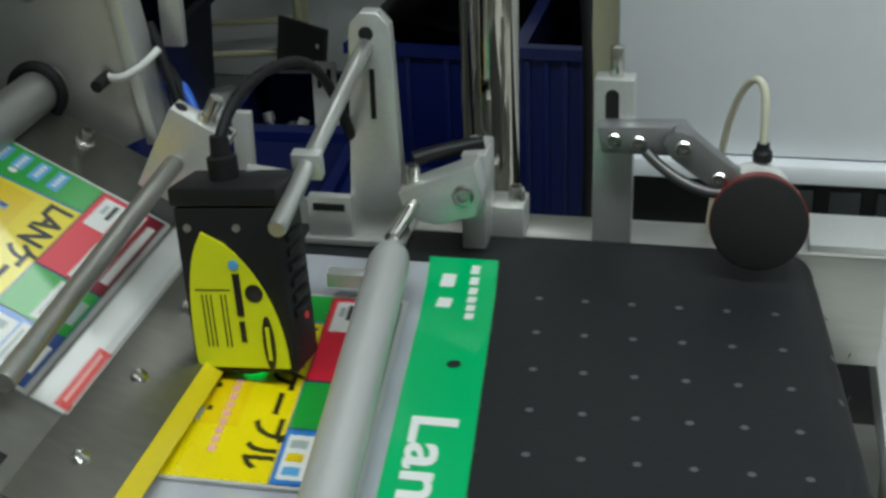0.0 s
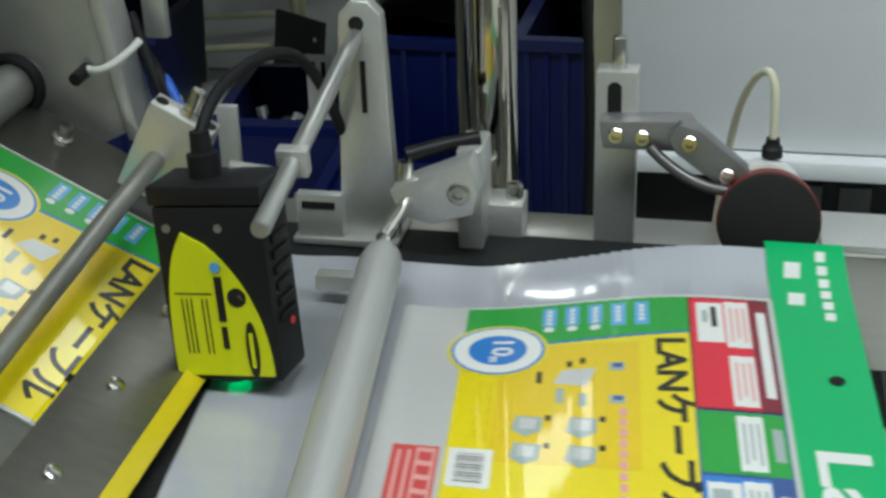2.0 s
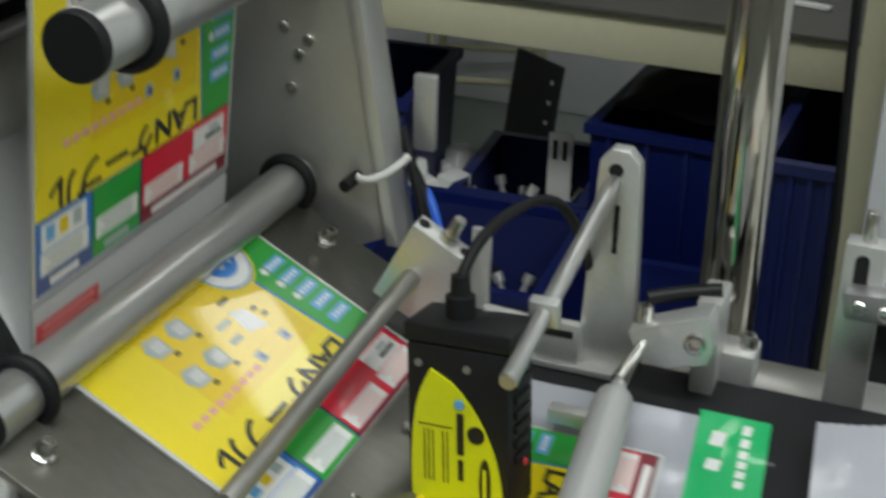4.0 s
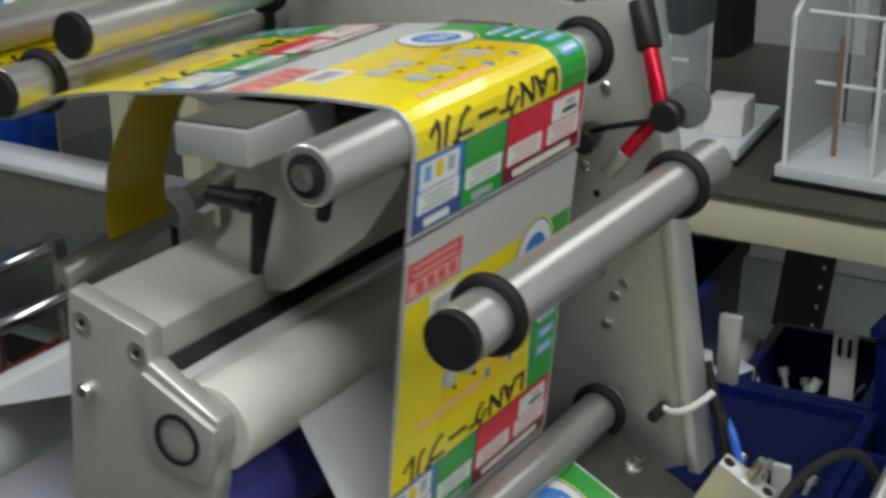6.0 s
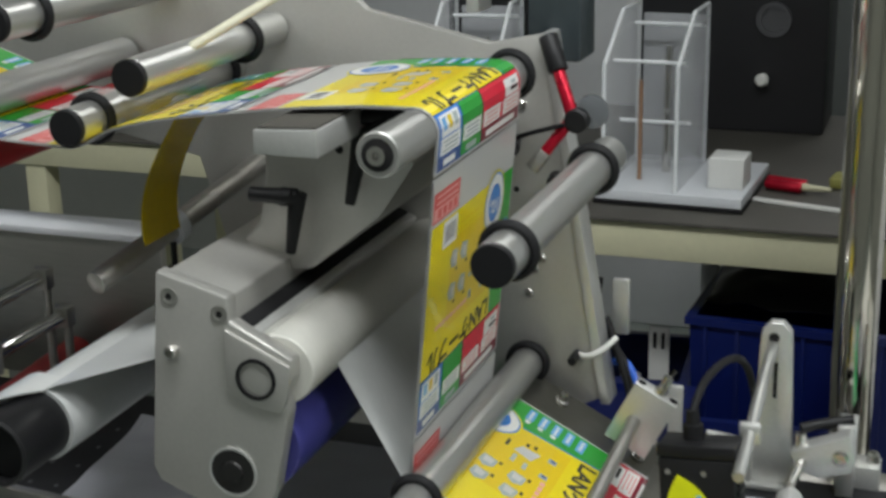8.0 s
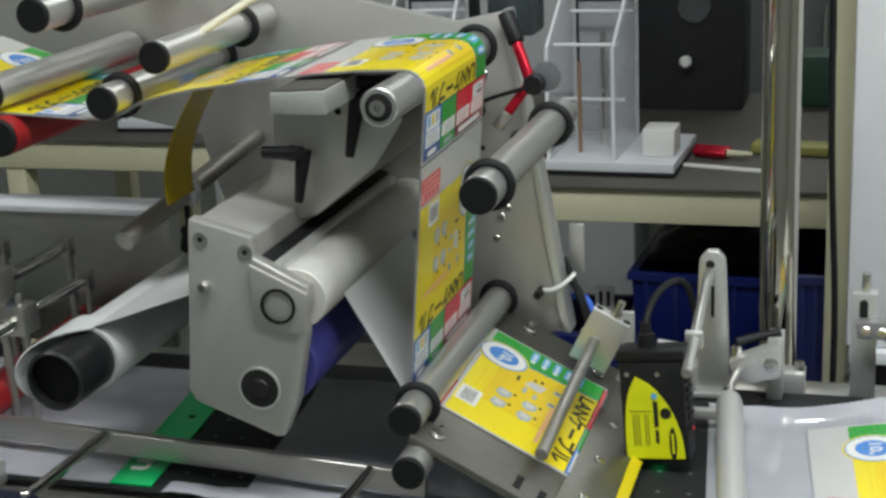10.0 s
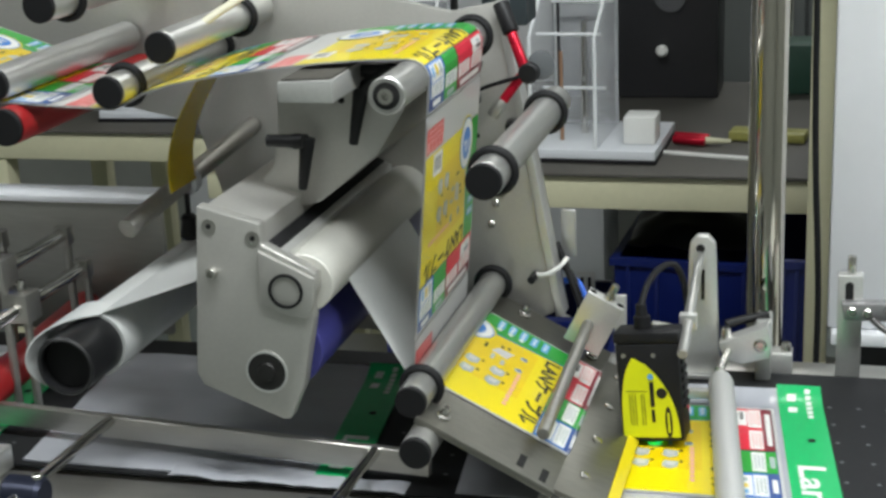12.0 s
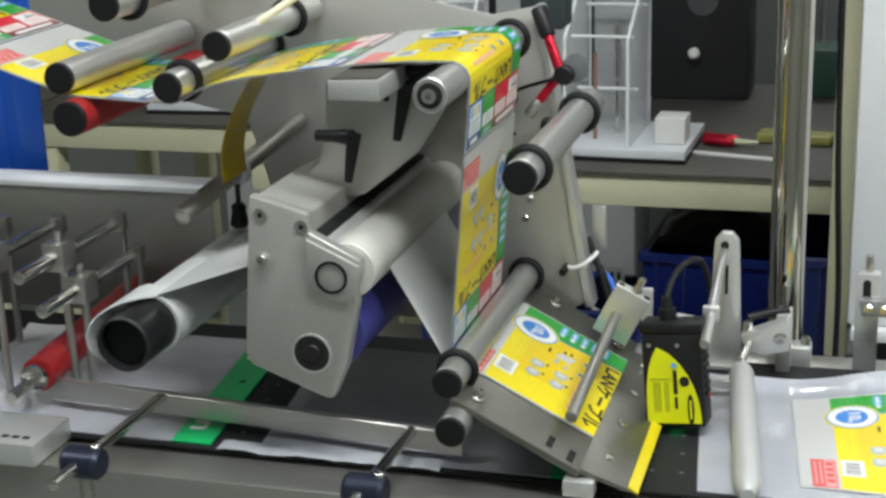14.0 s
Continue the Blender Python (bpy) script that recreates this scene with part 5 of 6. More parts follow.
def far_things():
    ob = thing("black_cabinet", "black steel cabinet with a round dial and a white knob", "cabinet")
    bm = shape(); add_box(bm, -0.32, -0.02, 1.34, 1.49, ZT + 0.0005, 1.9, 0.004)
    part("case", bm, DARKCAB, ob)
    bm = shape(); add_lathe(bm, (-0.105, 1.339, 1.185), (-0.105, 0, 1.185), [(0, 0.028), (0.006, 0.028), (0.006, 0.02), (0.002, 0.02)], 28)
    part("dial", bm, material("dial_grey", (0.08, 0.08, 0.085), 0.4), ob)
    bm = shape(); add_lathe(bm, (-0.118, 1.339, 1.09), (-0.118, 0, 1.09), [(0, 0.008), (0.02, 0.011), (0.026, 0.007)], 20)
    part("knob", bm, WHITE_PL, ob, "white round knob")
    for i, (x, w, h, m, lb) in enumerate(((-0.6, 0.14, 0.7, DARKCAB, "black cabinet standing on the bench"), (0.12, 0.14, 0.09, material("dark_green_box", (0.02, 0.06, 0.04), 0.5), "dark green box on the bench"))):
        bm = shape(); add_box(bm, x - w / 2, x + w / 2, 1.38, 1.48, ZT + 0.0005, ZT + 0.0005 + h, 0.004)
        single("storage_box", bm, m, lb, "box")
    ob = thing("pliers", "red handled pliers lying on the bench", "pliers")
    bm = shape(); add_rod(bm, (-0.06, 0.98, ZT + 0.009), (-0.01, 0.965, ZT + 0.009), 0.0075, seg=14, bevel=0.002)
    part("handle", bm, RED_ANOD, ob)
    bm = shape(); add_rod(bm, (-0.06, 1.0, ZT + 0.009), (-0.005, 0.985, ZT + 0.009), 0.0075, seg=14, bevel=0.002)
    part("handle", bm, RED_ANOD, ob)
    bm = shape(); add_rod(bm, (-0.01, 0.972, ZT + 0.009), (0.03, 0.968, ZT + 0.009), 0.006, 0.003, 14)
    part("jaw", bm, BENCH, ob)
    ob = thing("olive_case", "olive yellow plastic tool case lying on the bench", "tool case")
    bm = shape(); add_box(bm, -0.06, 0.06, -0.022, 0.022, 0.0, 0.016, 0.004, pose(0.085, 1.02, ZT + 0.0005, 0, 0, -8))
    case = part("shell", bm, material("olive_plastic", (0.30, 0.29, 0.08), 0.45), ob)
    bm = shape(); add_box(bm, -0.012, 0.012, -0.026, -0.0222, 0.003, 0.012, 0.001, pose(0.085, 1.02, ZT + 0.0005, 0, 0, -8))
    part("latch", bm, PLASTIC, case)
    ob = thing("steel_ruler", "white straight edge lying on the bench", "ruler")
    bm = shape(); add_box(bm, -0.08, 0.1, -0.006, 0.006, 0, 0.004, 0.0008, pose(0.0, 0.9, ZT + 0.0005, 0, 0, -14))
    part("blade", bm, WHITE_PL, ob)
    ob = thing("black_hose", "black cable hanging behind the chrome pole", "cable")
    cable("hose", [(0.16, 0.4, 2.0), (0.162, 0.4, 1.3), (0.165, 0.4, 1.1), (0.178, 0.4, 0.95), (0.172, 0.4, 0.8), (0.17, 0.42, 0.0)], 0.004, RUBBER, ob)
    ob = thing("shelf_post", "cream enamelled shelf post behind the pole", "post")
    bm = shape(); add_box(bm, 0.155, 0.185, 0.6, 0.63, 0, 2.2, 0.002)
    part("tube", bm, BENCH, ob)
    bm = shape(); add_box(bm, -1.9, -0.5, 3.08, 3.39, 0, 1.5, 0.01)
    single("machine_block", bm, PANEL, "pale grey machine standing at the back of the workshop", "machine")
    bm = shape(); add_box(bm, -0.3, 0.9, 2.9, 3.3, 0, 1.8, 0.01)
    cup = thing("storage_cupboard", "dark grey storage cupboard by the back wall", "cupboard")
    grey = material("grey_cupboard", (0.16, 0.17, 0.17), 0.5)
    part("carcass", bm, grey, cup)
    for k in range(3):
        bm = shape(); add_box(bm, -0.29 + 0.395 * k, 0.095 + 0.395 * k, 2.882, 2.899, 0.06, 1.78, 0.003)
        door = part("door", bm, grey, cup)
        bm = shape(); add_rod(bm, (0.06 + 0.395 * k, 2.868, 0.85), (0.06 + 0.395 * k, 2.868, 0.98), 0.006, seg=12)
        part("handle", bm, CHROME, door)


far_things()


# ---- printed labels and the web they ride on ----
LAB_L, LAB_W, PITCH = 0.207, 0.212, 0.214
N_STRIP = 30
WEB_K = 0.962        # how far the film shrinks across
INK_INDEX = {k: i for i, k in enumerate(INKS)}


def text_faces(text, size, bold=0.0):
    cu = bpy.data.curves.new("text", "FONT")
    cu.body, cu.size, cu.align_x, cu.align_y = text, size, "LEFT", "BOTTOM"
    cu.resolution_u, cu.offset = 3, bold
    tmp = new("tmp", cu)
    me = bpy.data.meshes.new_from_object(tmp.evaluated_get(bpy.context.evaluated_depsgraph_get()))
    bpy.data.objects.remove(tmp)
    return me


def add_poly(bm, pts, ink, h):
    f = bm.faces.new([bm.verts.new((x, y, h)) for x, y in pts])
    f.material_index = INK_INDEX[ink]
    if f.normal.z < 0:
        f.normal_flip()
    return f


def add_rect(bm, u0, u1, v0, v1, ink, h):
    """u back from the leading edge, v in from the far edge."""
    return add_poly(bm, [(-u0, LAB_W / 2 - v0), (-u1, LAB_W / 2 - v0), (-u1, LAB_W / 2 - v1), (-u0, LAB_W / 2 - v1)], ink, h)


def add_text(bm, text, size, u, v, ink, h, wide=None, bold=0.0):
    """Text that runs from the far to the near edge, its top towards the leading edge."""
    me = text_faces(text, size, bold)
    if not me.polygons:
        return
    xs = [q.co.x for q in me.vertices]
    k = 1.0 if wide is None else wide / (max(xs) - min(xs))
    x0 = min(xs)
    vs = [bm.verts.new((-u + q.co.y, LAB_W / 2 - v - (q.co.x - x0) * k, h)) for q in me.vertices]
    for p in me.polygons:
        try:
            f = bm.faces.new([vs[i] for i in p.vertices])
            f.material_index = INK_INDEX[ink]
        except ValueError:
            pass
    bpy.data.meshes.remove(me)


def label_art():
    bm = bmesh.new()
    e = 0.00012
    add_rect(bm, -0.002, LAB_L + 0.001, -0.003, LAB_W + 0.003, "silver", 0)
    add_rect(bm, 0.0445, 0.170, 0.0, LAB_W, "yellow", e)
    add_rect(bm, 0.072, 0.148, 0.045, 0.16, "amber", 2 * e)
    # green strip along the far edge, with a blue border, swelling round the disc
    def arc(r, n=40):
        return [(-(0.150 + r * math.cos(w)), LAB_W / 2 - (0.05 + r * math.sin(w))) for w in [2 * math.pi * i / n for i in range(n)]]
    add_poly(bm, [(-0.0445, LAB_W / 2), (-0.170, LAB_W / 2), (-0.170, LAB_W / 2 - 0.056), (-0.13, LAB_W / 2 - 0.045), (-0.0445, LAB_W / 2 - 0.036)], "blue", 3 * e)
    add_poly(bm, [(-0.0445, LAB_W / 2), (-0.170, LAB_W / 2), (-0.170, LAB_W / 2 - 0.053), (-0.13, LAB_W / 2 - 0.043), (-0.0445, LAB_W / 2 - 0.0345)], "green", 4 * e)
    add_poly(bm, arc(0.0285), "yellow", 5 * e)
    add_poly(bm, arc(0.0265), "blue", 6 * e)
    add_poly(bm, arc(0.0248), "white", 7 * e)
    add_poly(bm, arc(0.0165), "blue", 8 * e)
    add_text(bm, "10", 0.0165, 0.156, 0.0405, "white", 9 * e, 0.0165, 0.0004)
    add_text(bm, "m", 0.009, 0.156, 0.0575, "white", 9 * e, 0.006, 0.0003)
    for i, u in enumerate((0.066, 0.079, 0.092, 0.105, 0.118)):
        add_rect(bm, u, u + 0.008, 0.004, 0.028 - 0.003 * (i > 1), "cyan", 5 * e)
        for k in range(4):
            add_rect(bm, u + 0.0025, u + 0.0055, 0.007 + k * 0.0045, 0.0103 + k * 0.0045, "white", 6 * e)
        if i > 1:
            add_poly(bm, [(-(u + 0.004 + 0.003 * math.cos(w)), LAB_W / 2 - (0.029 + 0.003 * math.sin(w))) for w in [math.pi * j / 6 for j in range(12)]], "white", 7 * e)
    # the product name
    add_text(bm, "LANケーブル", 0.0215, 0.0665, 0.042, "black", 3 * e, 0.158, 0.0007)
    # three coloured boxes at the leading edge
    for v0, v1, dark, main in ((0.0, 0.106, "maroon", "red"), (0.106, 0.158, "green", "green"), (0.158, 0.212, "navy", "blue")):
        add_rect(bm, 0.0, 0.0445, v0, v1, "black" if dark == "maroon" else "navy", e)
        add_rect(bm, 0.0008, 0.0435, v0 + 0.0012, v1 - 0.0012, dark, 2 * e)
        add_rect(bm, 0.011, 0.0435, v0 + 0.0012, v1 - 0.0012, main, 3 * e)
        add_rect(bm, 0.0025, 0.0075, v0 + 0.013, v1 - 0.013, "white" if dark != "green" else "grey", 3 * e)
        n = 2 if dark == "maroon" else 1
        for q in range(n):
            a = v0 + 0.004 + q * (v1 - v0) / n
            b = v0 + (q + 1) * (v1 - v0) / n - 0.004
            add_rect(bm, 0.0115, 0.0245, a, b, "white", 4 * e)
            for k in range(3):
                add_rect(bm, 0.0135 + k * 0.0035, 0.015 + k * 0.0035, a + 0.006, b - 0.005 - 0.004 * (k % 2), "pink" if dark == "maroon" else "grey", 5 * e)
    add_rect(bm, 0.0255, 0.0400, 0.006, 0.045, "white", 4 * e)
    add_rect(bm, 0.029, 0.032, 0.01, 0.03, "black", 5 * e)
    add_rect(bm, 0.034, 0.037, 0.014, 0.026, "grey", 5 * e)
    add_rect(bm, 0.0255, 0.0415, 0.164, 0.207, "white", 4 * e)
    for k in range(3):
        add_rect(bm, 0.03, 0.0395, 0.169 + 0.013 * k, 0.177 + 0.013 * k, ("grey", "amber", "cyan")[k], 5 * e)
    # pictures of cables and sockets
    for u, v in ((0.08, 0.065), (0.08, 0.096)):
        add_rect(bm, u, u + 0.008, v, v + 0.008, "grey", 3 * e)
        add_rect(bm, u + 0.001, u + 0.006, v + 0.001, v + 0.005, "navy", 4 * e)
    for u, v, w, l in ((0.101, 0.06, 0.003, 0.006), (0.108, 0.063, 0.003, 0.006), (0.112, 0.09, 0.004, 0.014), (0.124, 0.073, 0.003, 0.012), (0.1, 0.095, 0.004, 0.012)):
        add_rect(bm, u, u + w, v, v + l, "black" if l < 0.013 and w < 0.004 else "grey", 3 * e)
    add_poly(bm, [(-0.095, LAB_W / 2 - 0.07), (-0.113, LAB_W / 2 - 0.072), (-0.118, LAB_W / 2 - 0.085), (-0.1, LAB_W / 2 - 0.088)], "silver", 3 * e)
    for u in (0.094, 0.122):
        for v in (0.118, 0.143):
            add_poly(bm, [(-u, LAB_W / 2 - v), (-u - 0.014, LAB_W / 2 - v + 0.001), (-u - 0.016, LAB_W / 2 - v - 0.012), (-u - 0.009, LAB_W / 2 - v - 0.018), (-u - 0.001, LAB_W / 2 - v - 0.013)], "grey", 3 * e)
            add_poly(bm, [(-u - 0.003, LAB_W / 2 - v - 0.002), (-u - 0.012, LAB_W / 2 - v - 0.001), (-u - 0.012, LAB_W / 2 - v - 0.011), (-u - 0.004, LAB_W / 2 - v - 0.011)], "silver", 4 * e)
            add_rect(bm, u - 0.004, u - 0.001, v - 0.002, v + 0.003, "black", 3 * e)
    for k in range(9):
        add_rect(bm, 0.079, 0.083, 0.108 + k * 0.009, 0.1145 + k * 0.009, "pink", 3 * e)
    for k in range(5):
        add_rect(bm, 0.150, 0.1515, 0.085 + k * 0.012, 0.095 + k * 0.012, "amber", 3 * e)
        add_rect(bm, 0.156, 0.1575, 0.083 + k * 0.012, 0.092 + k * 0.012, "amber", 3 * e)
    # barcode panel
    add_rect(bm, 0.146, 0.168, 0.15, 0.184, "white", 3 * e)
    for k in range(11):
        add_rect(bm, 0.150, 0.164, 0.1545 + k * 0.0024, 0.1545 + k * 0.0024 + (0.0011 if k % 3 else 0.0006), "black", 4 * e)
    # red recycling panel at the near trailing corner
    add_rect(bm, 0.173, 0.197, 0.15, 0.212, "brick", e)
    add_rect(bm, 0.1745, 0.1845, 0.152, 0.21, "pink", 2 * e)
    for k in range(4):
        add_rect(bm, 0.176, 0.183, 0.156 + k * 0.0125, 0.164 + k * 0.0125, "brick", 3 * e)
    for k in range(2):
        add_rect(bm, 0.187 + k * 0.005, 0.189 + k * 0.005, 0.155, 0.206, "pink", 2 * e)
    return bm


ART = label_art()
STEP = (LAB_L + 0.003) / N_STRIP
STRIPS = []
for i in range(N_STRIP):
    a, b = 0.002 - i * STEP, 0.002 - (i + 1) * STEP
    piece = ART.copy()
    for co, no in (((a, 0, 0), (1, 0, 0)), ((b, 0, 0), (-1, 0, 0))):
        geom = list(piece.verts) + list(piece.edges) + list(piece.faces)
        bmesh.ops.bisect_plane(piece, geom=geom, plane_co=co, plane_no=no, clear_outer=True, dist=1e-6)
    mid = (a + b) / 2
    # backing gives the film its thickness
    bmesh.ops.translate(piece, vec=(-mid, 0, 0), verts=piece.verts)
    bmesh.ops.scale(piece, vec=(1, WEB_K, 1), verts=piece.verts)
    used = sorted({f.material_index for f in piece.faces} | {INK_INDEX["silver"]})
    for f in piece.faces:
        if f.normal.z < 0:
            f.normal_flip()
    vs = add_box(piece, -STEP / 2 - 0.001, STEP / 2 + 0.001, (-LAB_W / 2 - 0.003) * WEB_K, (LAB_W / 2 + 0.003) * WEB_K, -0.0015, -0.0010)
    for f in {f for v in vs for f in v.link_faces}:
        f.material_index = INK_INDEX["silver"]
    back = {old: k for k, old in enumerate(used)}
    for f in piece.faces:
        f.material_index = back[f.material_index]
    me = bpy.data.meshes.new("strip")
    piece.to_mesh(me)
    piece.free()
    for k in used:
        me.materials.append(INK[INKS[k]])
    STRIPS.append((me, mid))
ART.free()


def web_path():
    """Points x, z and the across shift, along the whole way of the labels."""
    pts = [(-1.6, 1.62), (-0.607, 1.290)]
    def arc(cx, cz, r, a0, a1, n):
        for i in range(n + 1):
            w = radians(a0 + (a1 - a0) * i / n)
            pts.append((cx + r * math.cos(w), cz + r * math.sin(w)))
    arc(-0.594, 1.301, 0.0173, -108, -88, 4)
    arc(-0.475, 1.294, 0.0163, -95, -50, 5)
    pts.extend([(-0.44, 1.2945), (-0.41, 1.302), (-0.38, 1.3075), (-0.34, 1.313), (-0.30, 1.3182), (-0.26, 1.3222), (-0.22, 1.3250)])
    arc(-0.18, 1.307, 0.0186, 94, -8, 14)
    arc(-0.174, 1.0265, 0.0158, 172, 245, 10)
    pts.append((-0.168, slant_z(-0.168) - 0.0012))
    pts.append((EDGE_X, slant_z(EDGE_X) - 0.0012))
    pts.append((EDGE_X + 0.001, slant_z(EDGE_X) - 0.006))
    pts.append((-0.069, ZB + 0.008))
    pts.append((-0.063, ZB + 0.0035))
    pts.append((0.36, ZB + 0.0035))
    for i in range(1, 9):
        w = radians(90 - 60 * i / 8)
        pts.append((0.36 + 0.05 * math.cos(w), ZB + 0.0035 - 0.05 + 0.05 * math.sin(w)))
    pts.append((0.46, 0.803))
    pts.append((0.475, 0.797))
    pts.append((0.95, 0.797))
    return np.array(pts)


WEB = web_path()
WEB_S = np.concatenate([[0], np.cumsum(np.hypot(*np.diff(WEB, axis=0).T))])
S_EDGE = float(WEB_S[np.argmin(np.hypot(WEB[:, 0] - EDGE_X, WEB[:, 1] - slant_z(EDGE_X)))])
S_END = float(WEB_S[-1]) - 0.24


def lifted(x):
    """The far side of a bag rides up towards the end of the belt and comes down past it."""
    f = min(1.0, max(0.0, (x - 0.13) / 0.16)) * min(1.0, max(0.0, (0.5 - x) / 0.08))
    f = f * f * (3 - 2 * f)
    c = Vector((0, -0.075, ZB + 0.002))
    return Matrix.Translation(c) @ Matrix.Rotation(radians(6.2 * f), 4, "X") @ Matrix.Translation(-c)


def web_pose(s, half=0.0036):
    a = np.array([np.interp(s - half, WEB_S, WEB[:, i]) for i in (0, 1)])
    b = np.array([np.interp(s + half, WEB_S, WEB[:, i]) for i in (0, 1)])
    p, d = (a + b) / 2, b - a
    on = min(1.0, max(0.0, (s - S_EDGE - 0.01) / 0.06))
    y = 0.0215 - 0.012 * on
    tilt = math.degrees(math.atan2(-d[1], d[0]))
    yaw = math.degrees(math.atan(SKEW)) * on
    m = Matrix.Translation((p[0], y, p[1])) @ Matrix.Rotation(radians(tilt), 4, "Y") @ Matrix.Rotation(radians(yaw), 4, "Z")
    return lifted(p[0]) @ m if on > 0 else m


STOPS = [0.58, 4.2, 8.28, 12.32, 16.4]
REST = [0.0, -0.014, -0.004, 0.0, 0.0]
RUN = 1.80
SPEED = 0.103
# times at which each bag passes with its label just laid on
BAG_T = [0.40, 4.1, 7.8, 12.02, 16.4, 20.35]
X_STOP = 0.142


def web_turns(t):
    """Pitches that the web has gone since its first stop."""
    n, last = -1.0, 0.0
    for stop, rest in zip(STOPS, REST):
        n += min(1.0, max(0.0, (t - stop + RUN) / RUN)) * (1.0 + (rest - last) / PITCH)
        last = rest
    return n


def lead_at(k, t):
    s = S_EDGE + 0.043 - (k - 1) * PITCH + PITCH * web_turns(t)
    if k < len(STOPS) and t > STOPS[k]:
        s = S_EDGE + 0.043 + PITCH + SPEED * (t - STOPS[k])
    return s


def strip_at(k, mid, t):
    """A strip slips forward on to its bag once it has left the peel edge."""
    s = lead_at(k, t) + mid
    if k < 4:
        f = min(1.0, max(0.0, (s - S_EDGE) / 0.07)) * min(1.0, max(0.0, (t - STOPS[k] + RUN) / 0.8))
        s += f * (SPEED * (STOPS[k] - BAG_T[k]) + 0.001)
    return min(s, S_END + 0.23 + mid)


N_LABEL = 10
LABELS = []
for k in range(N_LABEL):
    ob = thing("printed_label", "yellow printed cable label with a green stripe and coloured boxes", "label", "printed labels")
    pieces = []
    for me, mid in STRIPS:
        st = new("strip", me)
        st.parent = ob
        pieces.append((st, mid))
    LABELS.append(pieces)


# ---- bags ----
def bag():
    ob = thing("product_bag", "clear plastic bag with a green printed header", "bag", "product bags")
    def skewed(x, y):
        return x + SKEW * (0.045 - y)
    def slab(x0, x1, y0, y1, z0, z1, nx, ny, wave, seed=0.0):
        bm = shape()
        grid = {}
        for i in range(nx + 1):
            for j in range(ny + 1):
                x, y = x0 + (x1 - x0) * i / nx, y0 + (y1 - y0) * j / ny
                w = wave * noise.noise((x * 4 + seed * 4.3, y * 34, 1.7 + seed))
                lift = 0.011 * max(0.0, (y - 0.13) / 0.05) ** 2
                for q, z in enumerate((z0, z1)):
                    grid[i, j, q] = bm.verts.new((skewed(x, y), y, z + lift + (w if q else 0)))
        for i in range(nx):
            for j in range(ny):
                bm.faces.new((grid[i, j, 1], grid[i + 1, j, 1], grid[i + 1, j + 1, 1], grid[i, j + 1, 1]))
                bm.faces.new((grid[i, j, 0], grid[i, j + 1, 0], grid[i + 1, j + 1, 0], grid[i + 1, j, 0]))
        for i in range(nx):
            for j in (0, ny):
                bm.faces.new((grid[i, j, 0], grid[i + 1, j, 0], grid[i + 1, j, 1], grid[i, j, 1]))
        for j in range(ny):
            for i in (0, nx):
                bm.faces.new((grid[i, j, 0], grid[i, j, 1], grid[i, j + 1, 1], grid[i, j + 1, 0]))
        return bm
    for i in range(N_SLICE):
        x0 = -0.30 + 0.309 * i / N_SLICE
        ob2 = part("film_slice", slab(0.0, 0.309 / N_SLICE + 0.0006, -0.115, 0.168, 0.0004, 0.0016, 1, 30, 0.0012, x0 * 7), FILM, ob, "", 60)
        ob2["start"] = x0
    head = part("header", slab(0.0, 0.045, -0.115, 0.172, 0.0006, 0.0022, 6, 30, 0.0), HEADER, ob, "glossy green printed header", 60)
    bm = shape()
    for k in range(6):
        y = 0.166 - k * 0.0108
        add_box(bm, skewed(0.0285, y), skewed(0.034, y), y - 0.0075, y, 0.0023, 0.0026)
    add_box(bm, skewed(0.010, 0.155), skewed(0.019, 0.155), 0.144, 0.157, 0.0023, 0.0026)
    add_box(bm, skewed(0.010, 0.13), skewed(0.019, 0.13), 0.118, 0.13, 0.0023, 0.0026)
    for v in bm.verts:
        v.co.z += 0.011 * max(0.0, (v.co.y - 0.13) / 0.05) ** 2
    part("print_bar", bm, INK["white"], head, "white brand bars", 0)
    me = text_faces("Lan", 0.058, 0.0012)
    bm = shape()
    bm.from_mesh(me)
    for v in bm.verts:
        x, y = v.co.x, v.co.y
        v.co = (skewed(0.003 + y * 0.62, -0.005 - x), -0.005 - x, 0.0026)
    part("lettering", bm, INK["white"], head, "white lettering Lan", 0)
    bm = shape(); vs = bmesh.ops.create_circle(bm, cap_ends=True, segments=20, radius=0.0042)["verts"]
    bmesh.ops.translate(bm, vec=(skewed(0.027, 0.05), 0.05, 0.0027), verts=vs)
    part("hang_hole", bm, DEEP, head, "punched hang hole", 0)
    head["start"] = 0.009
    return ob


N_SLICE = 48
BAGS = [bag()]
for k in range(5):
    BAGS.append(copy_thing(BAGS[0], Matrix.Identity(4)))


def bag_x(k, t):
    return X_STOP + SPEED * (t - BAG_T[k])


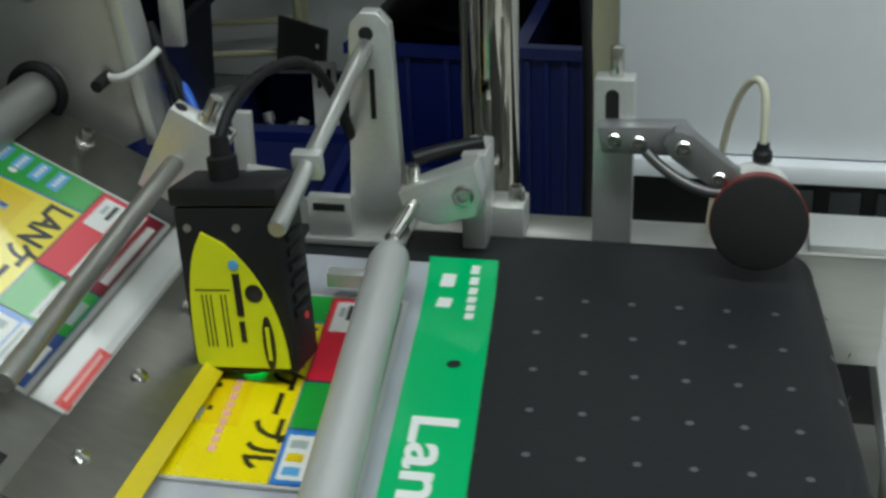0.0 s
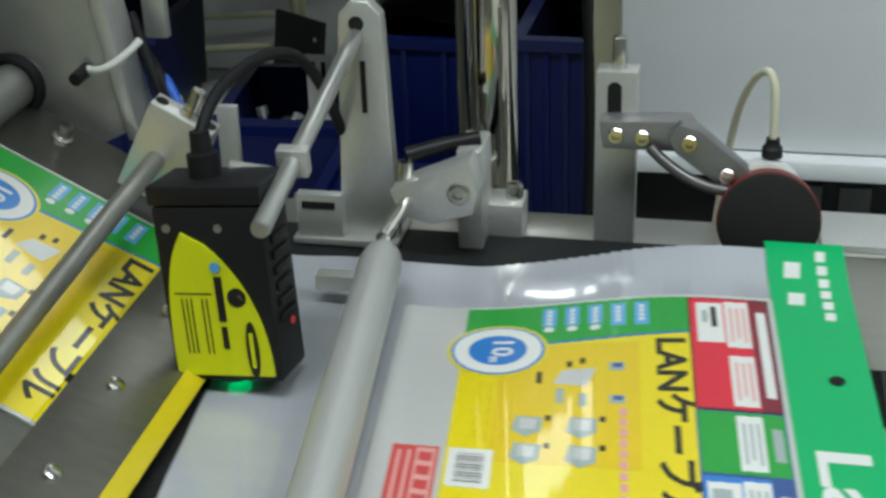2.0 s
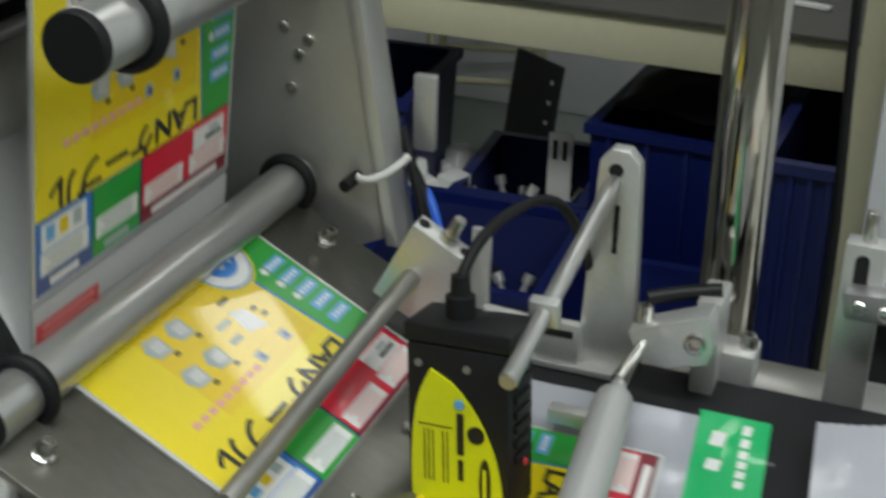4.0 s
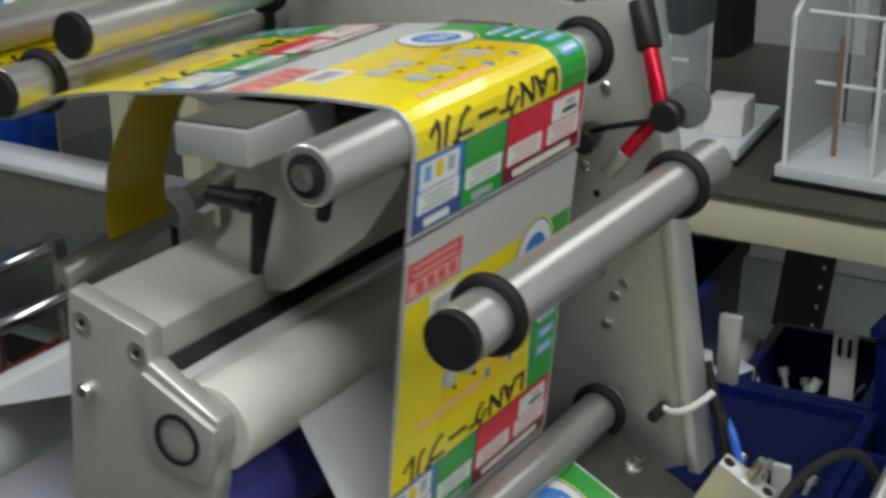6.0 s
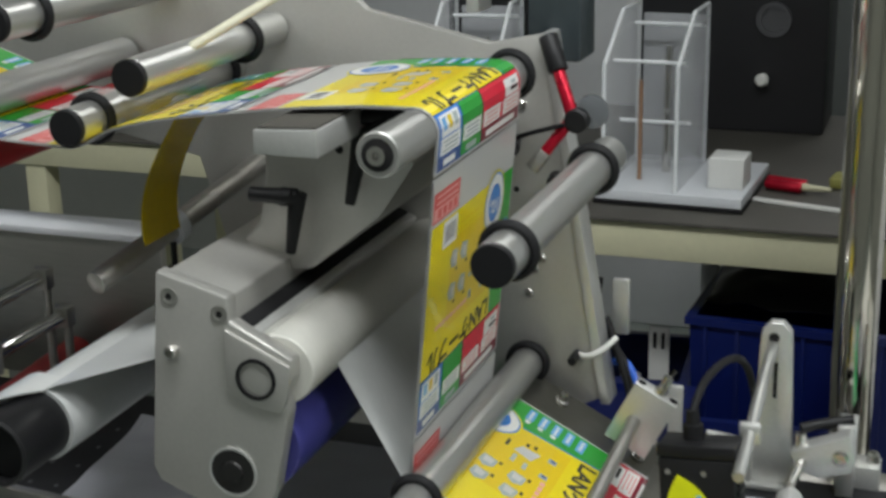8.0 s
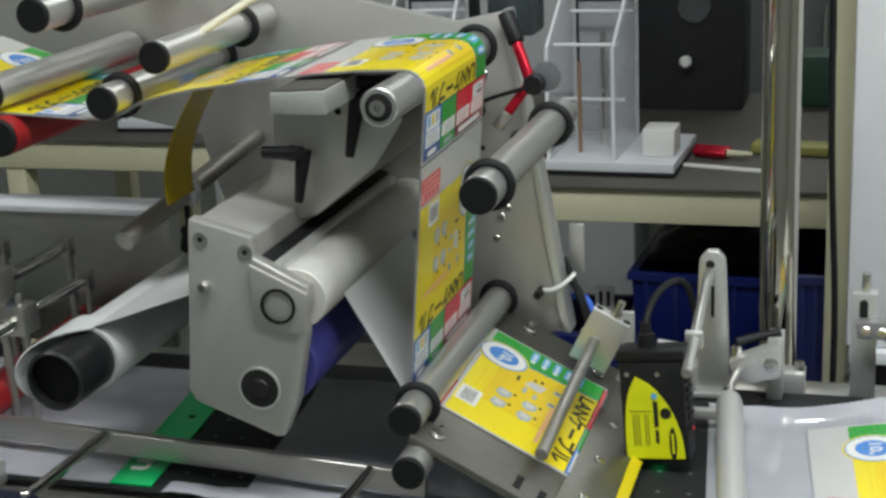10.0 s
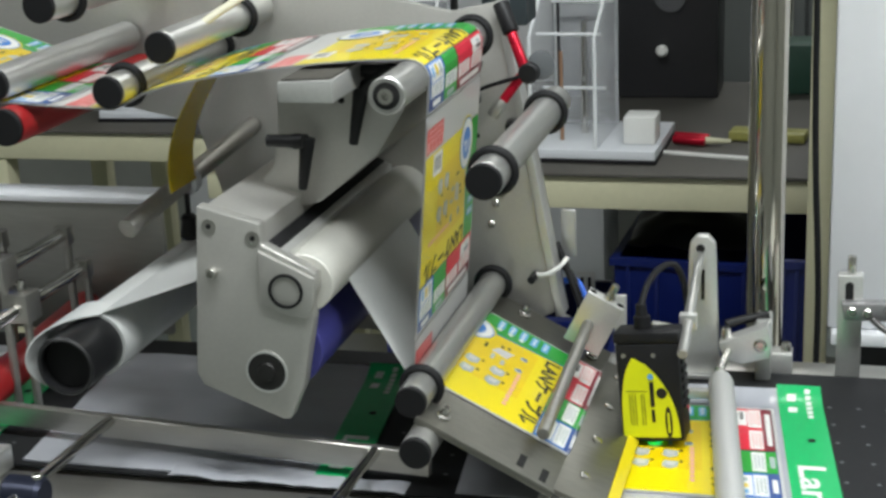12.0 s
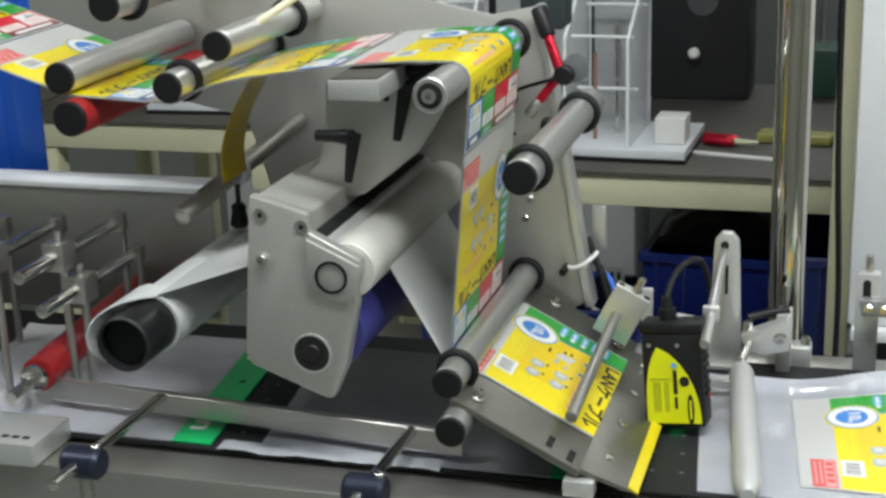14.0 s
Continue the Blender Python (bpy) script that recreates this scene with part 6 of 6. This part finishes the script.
def bag_pose(k, start, t):
    """Each slice of a bag follows the belt, then slides down on to the side table."""
    x = bag_x(k, t) + start
    if x < 0.36:
        z, tip = ZB, 0.0
    else:
        f = min(1.0, (x - 0.36) / 0.13)
        z = ZB + (0.7925 + 0.006 * k - ZB) * (f * f * (3 - 2 * f))
        tip = 42 * math.sin(math.pi * f) ** 2
    x = min(x, 0.62 + start)  if x > 0.62 + start else x
    m = Matrix.Translation((x, -0.007, z)) @ Matrix.Rotation(radians(tip), 4, "Y")
    return lifted(x) @ m


# ---- all that moves ----
LOOP_X0, LOOP_X1, LOOP_R = -1.5, 0.338, 0.024
LOOP = 2 * (LOOP_X1 - LOOP_X0) + 2 * math.pi * LOOP_R


def loop_pose(s):
    s %= LOOP
    run = LOOP_X1 - LOOP_X0
    turn = math.pi * LOOP_R
    zc = ZB - LOOP_R
    if s < run:
        return Matrix.Translation((LOOP_X0 + s, 0, ZB))
    if s < run + turn:
        w = (s - run) / LOOP_R
        return Matrix.Translation((LOOP_X1 + LOOP_R * math.sin(w), 0, zc + LOOP_R * math.cos(w))) @ Matrix.Rotation(w, 4, "Y")
    if s < 2 * run + turn:
        return Matrix.Translation((LOOP_X1 - (s - run - turn), 0, zc - LOOP_R)) @ Matrix.Rotation(math.pi, 4, "Y")
    w = (s - 2 * run - turn) / LOOP_R + math.pi
    return Matrix.Translation((LOOP_X0 + LOOP_R * math.sin(w), 0, zc + LOOP_R * math.cos(w))) @ Matrix.Rotation(w, 4, "Y")


def keyed_rows(at, step, still=1e-5):
    """Rows every step seconds, leaving out those in the middle of a rest."""
    times = [i * step for i in range(int(14.0 / step))] + [14.0]
    poses = [at(t) for t in times]
    rows = []
    for i, (t, m) in enumerate(zip(times, poses)):
        if 0 < i < len(times) - 1:
            if (m.translation - poses[i - 1].translation).length < still and (m.translation - poses[i + 1].translation).length < still:
                continue
        rows.append((t, m))
    return rows


def motions():
    for k, pieces in enumerate(LABELS):
        for ob, mid in pieces:
            walk(ob, keyed_rows(lambda t: web_pose(strip_at(k, mid, t)), 0.1))
    for k, ob in enumerate(BAGS):
        for piece in ob.children:
            walk(piece, keyed_rows(lambda t: bag_pose(k, piece["start"], t), 0.2))
    gap = LOOP / len(HOLE_ROWS)
    for i, ob in enumerate(HOLE_ROWS):
        walk(ob, [(t, loop_pose(i * gap + SPEED * t)) for t in [j * 0.25 for j in range(57)]])


motions()
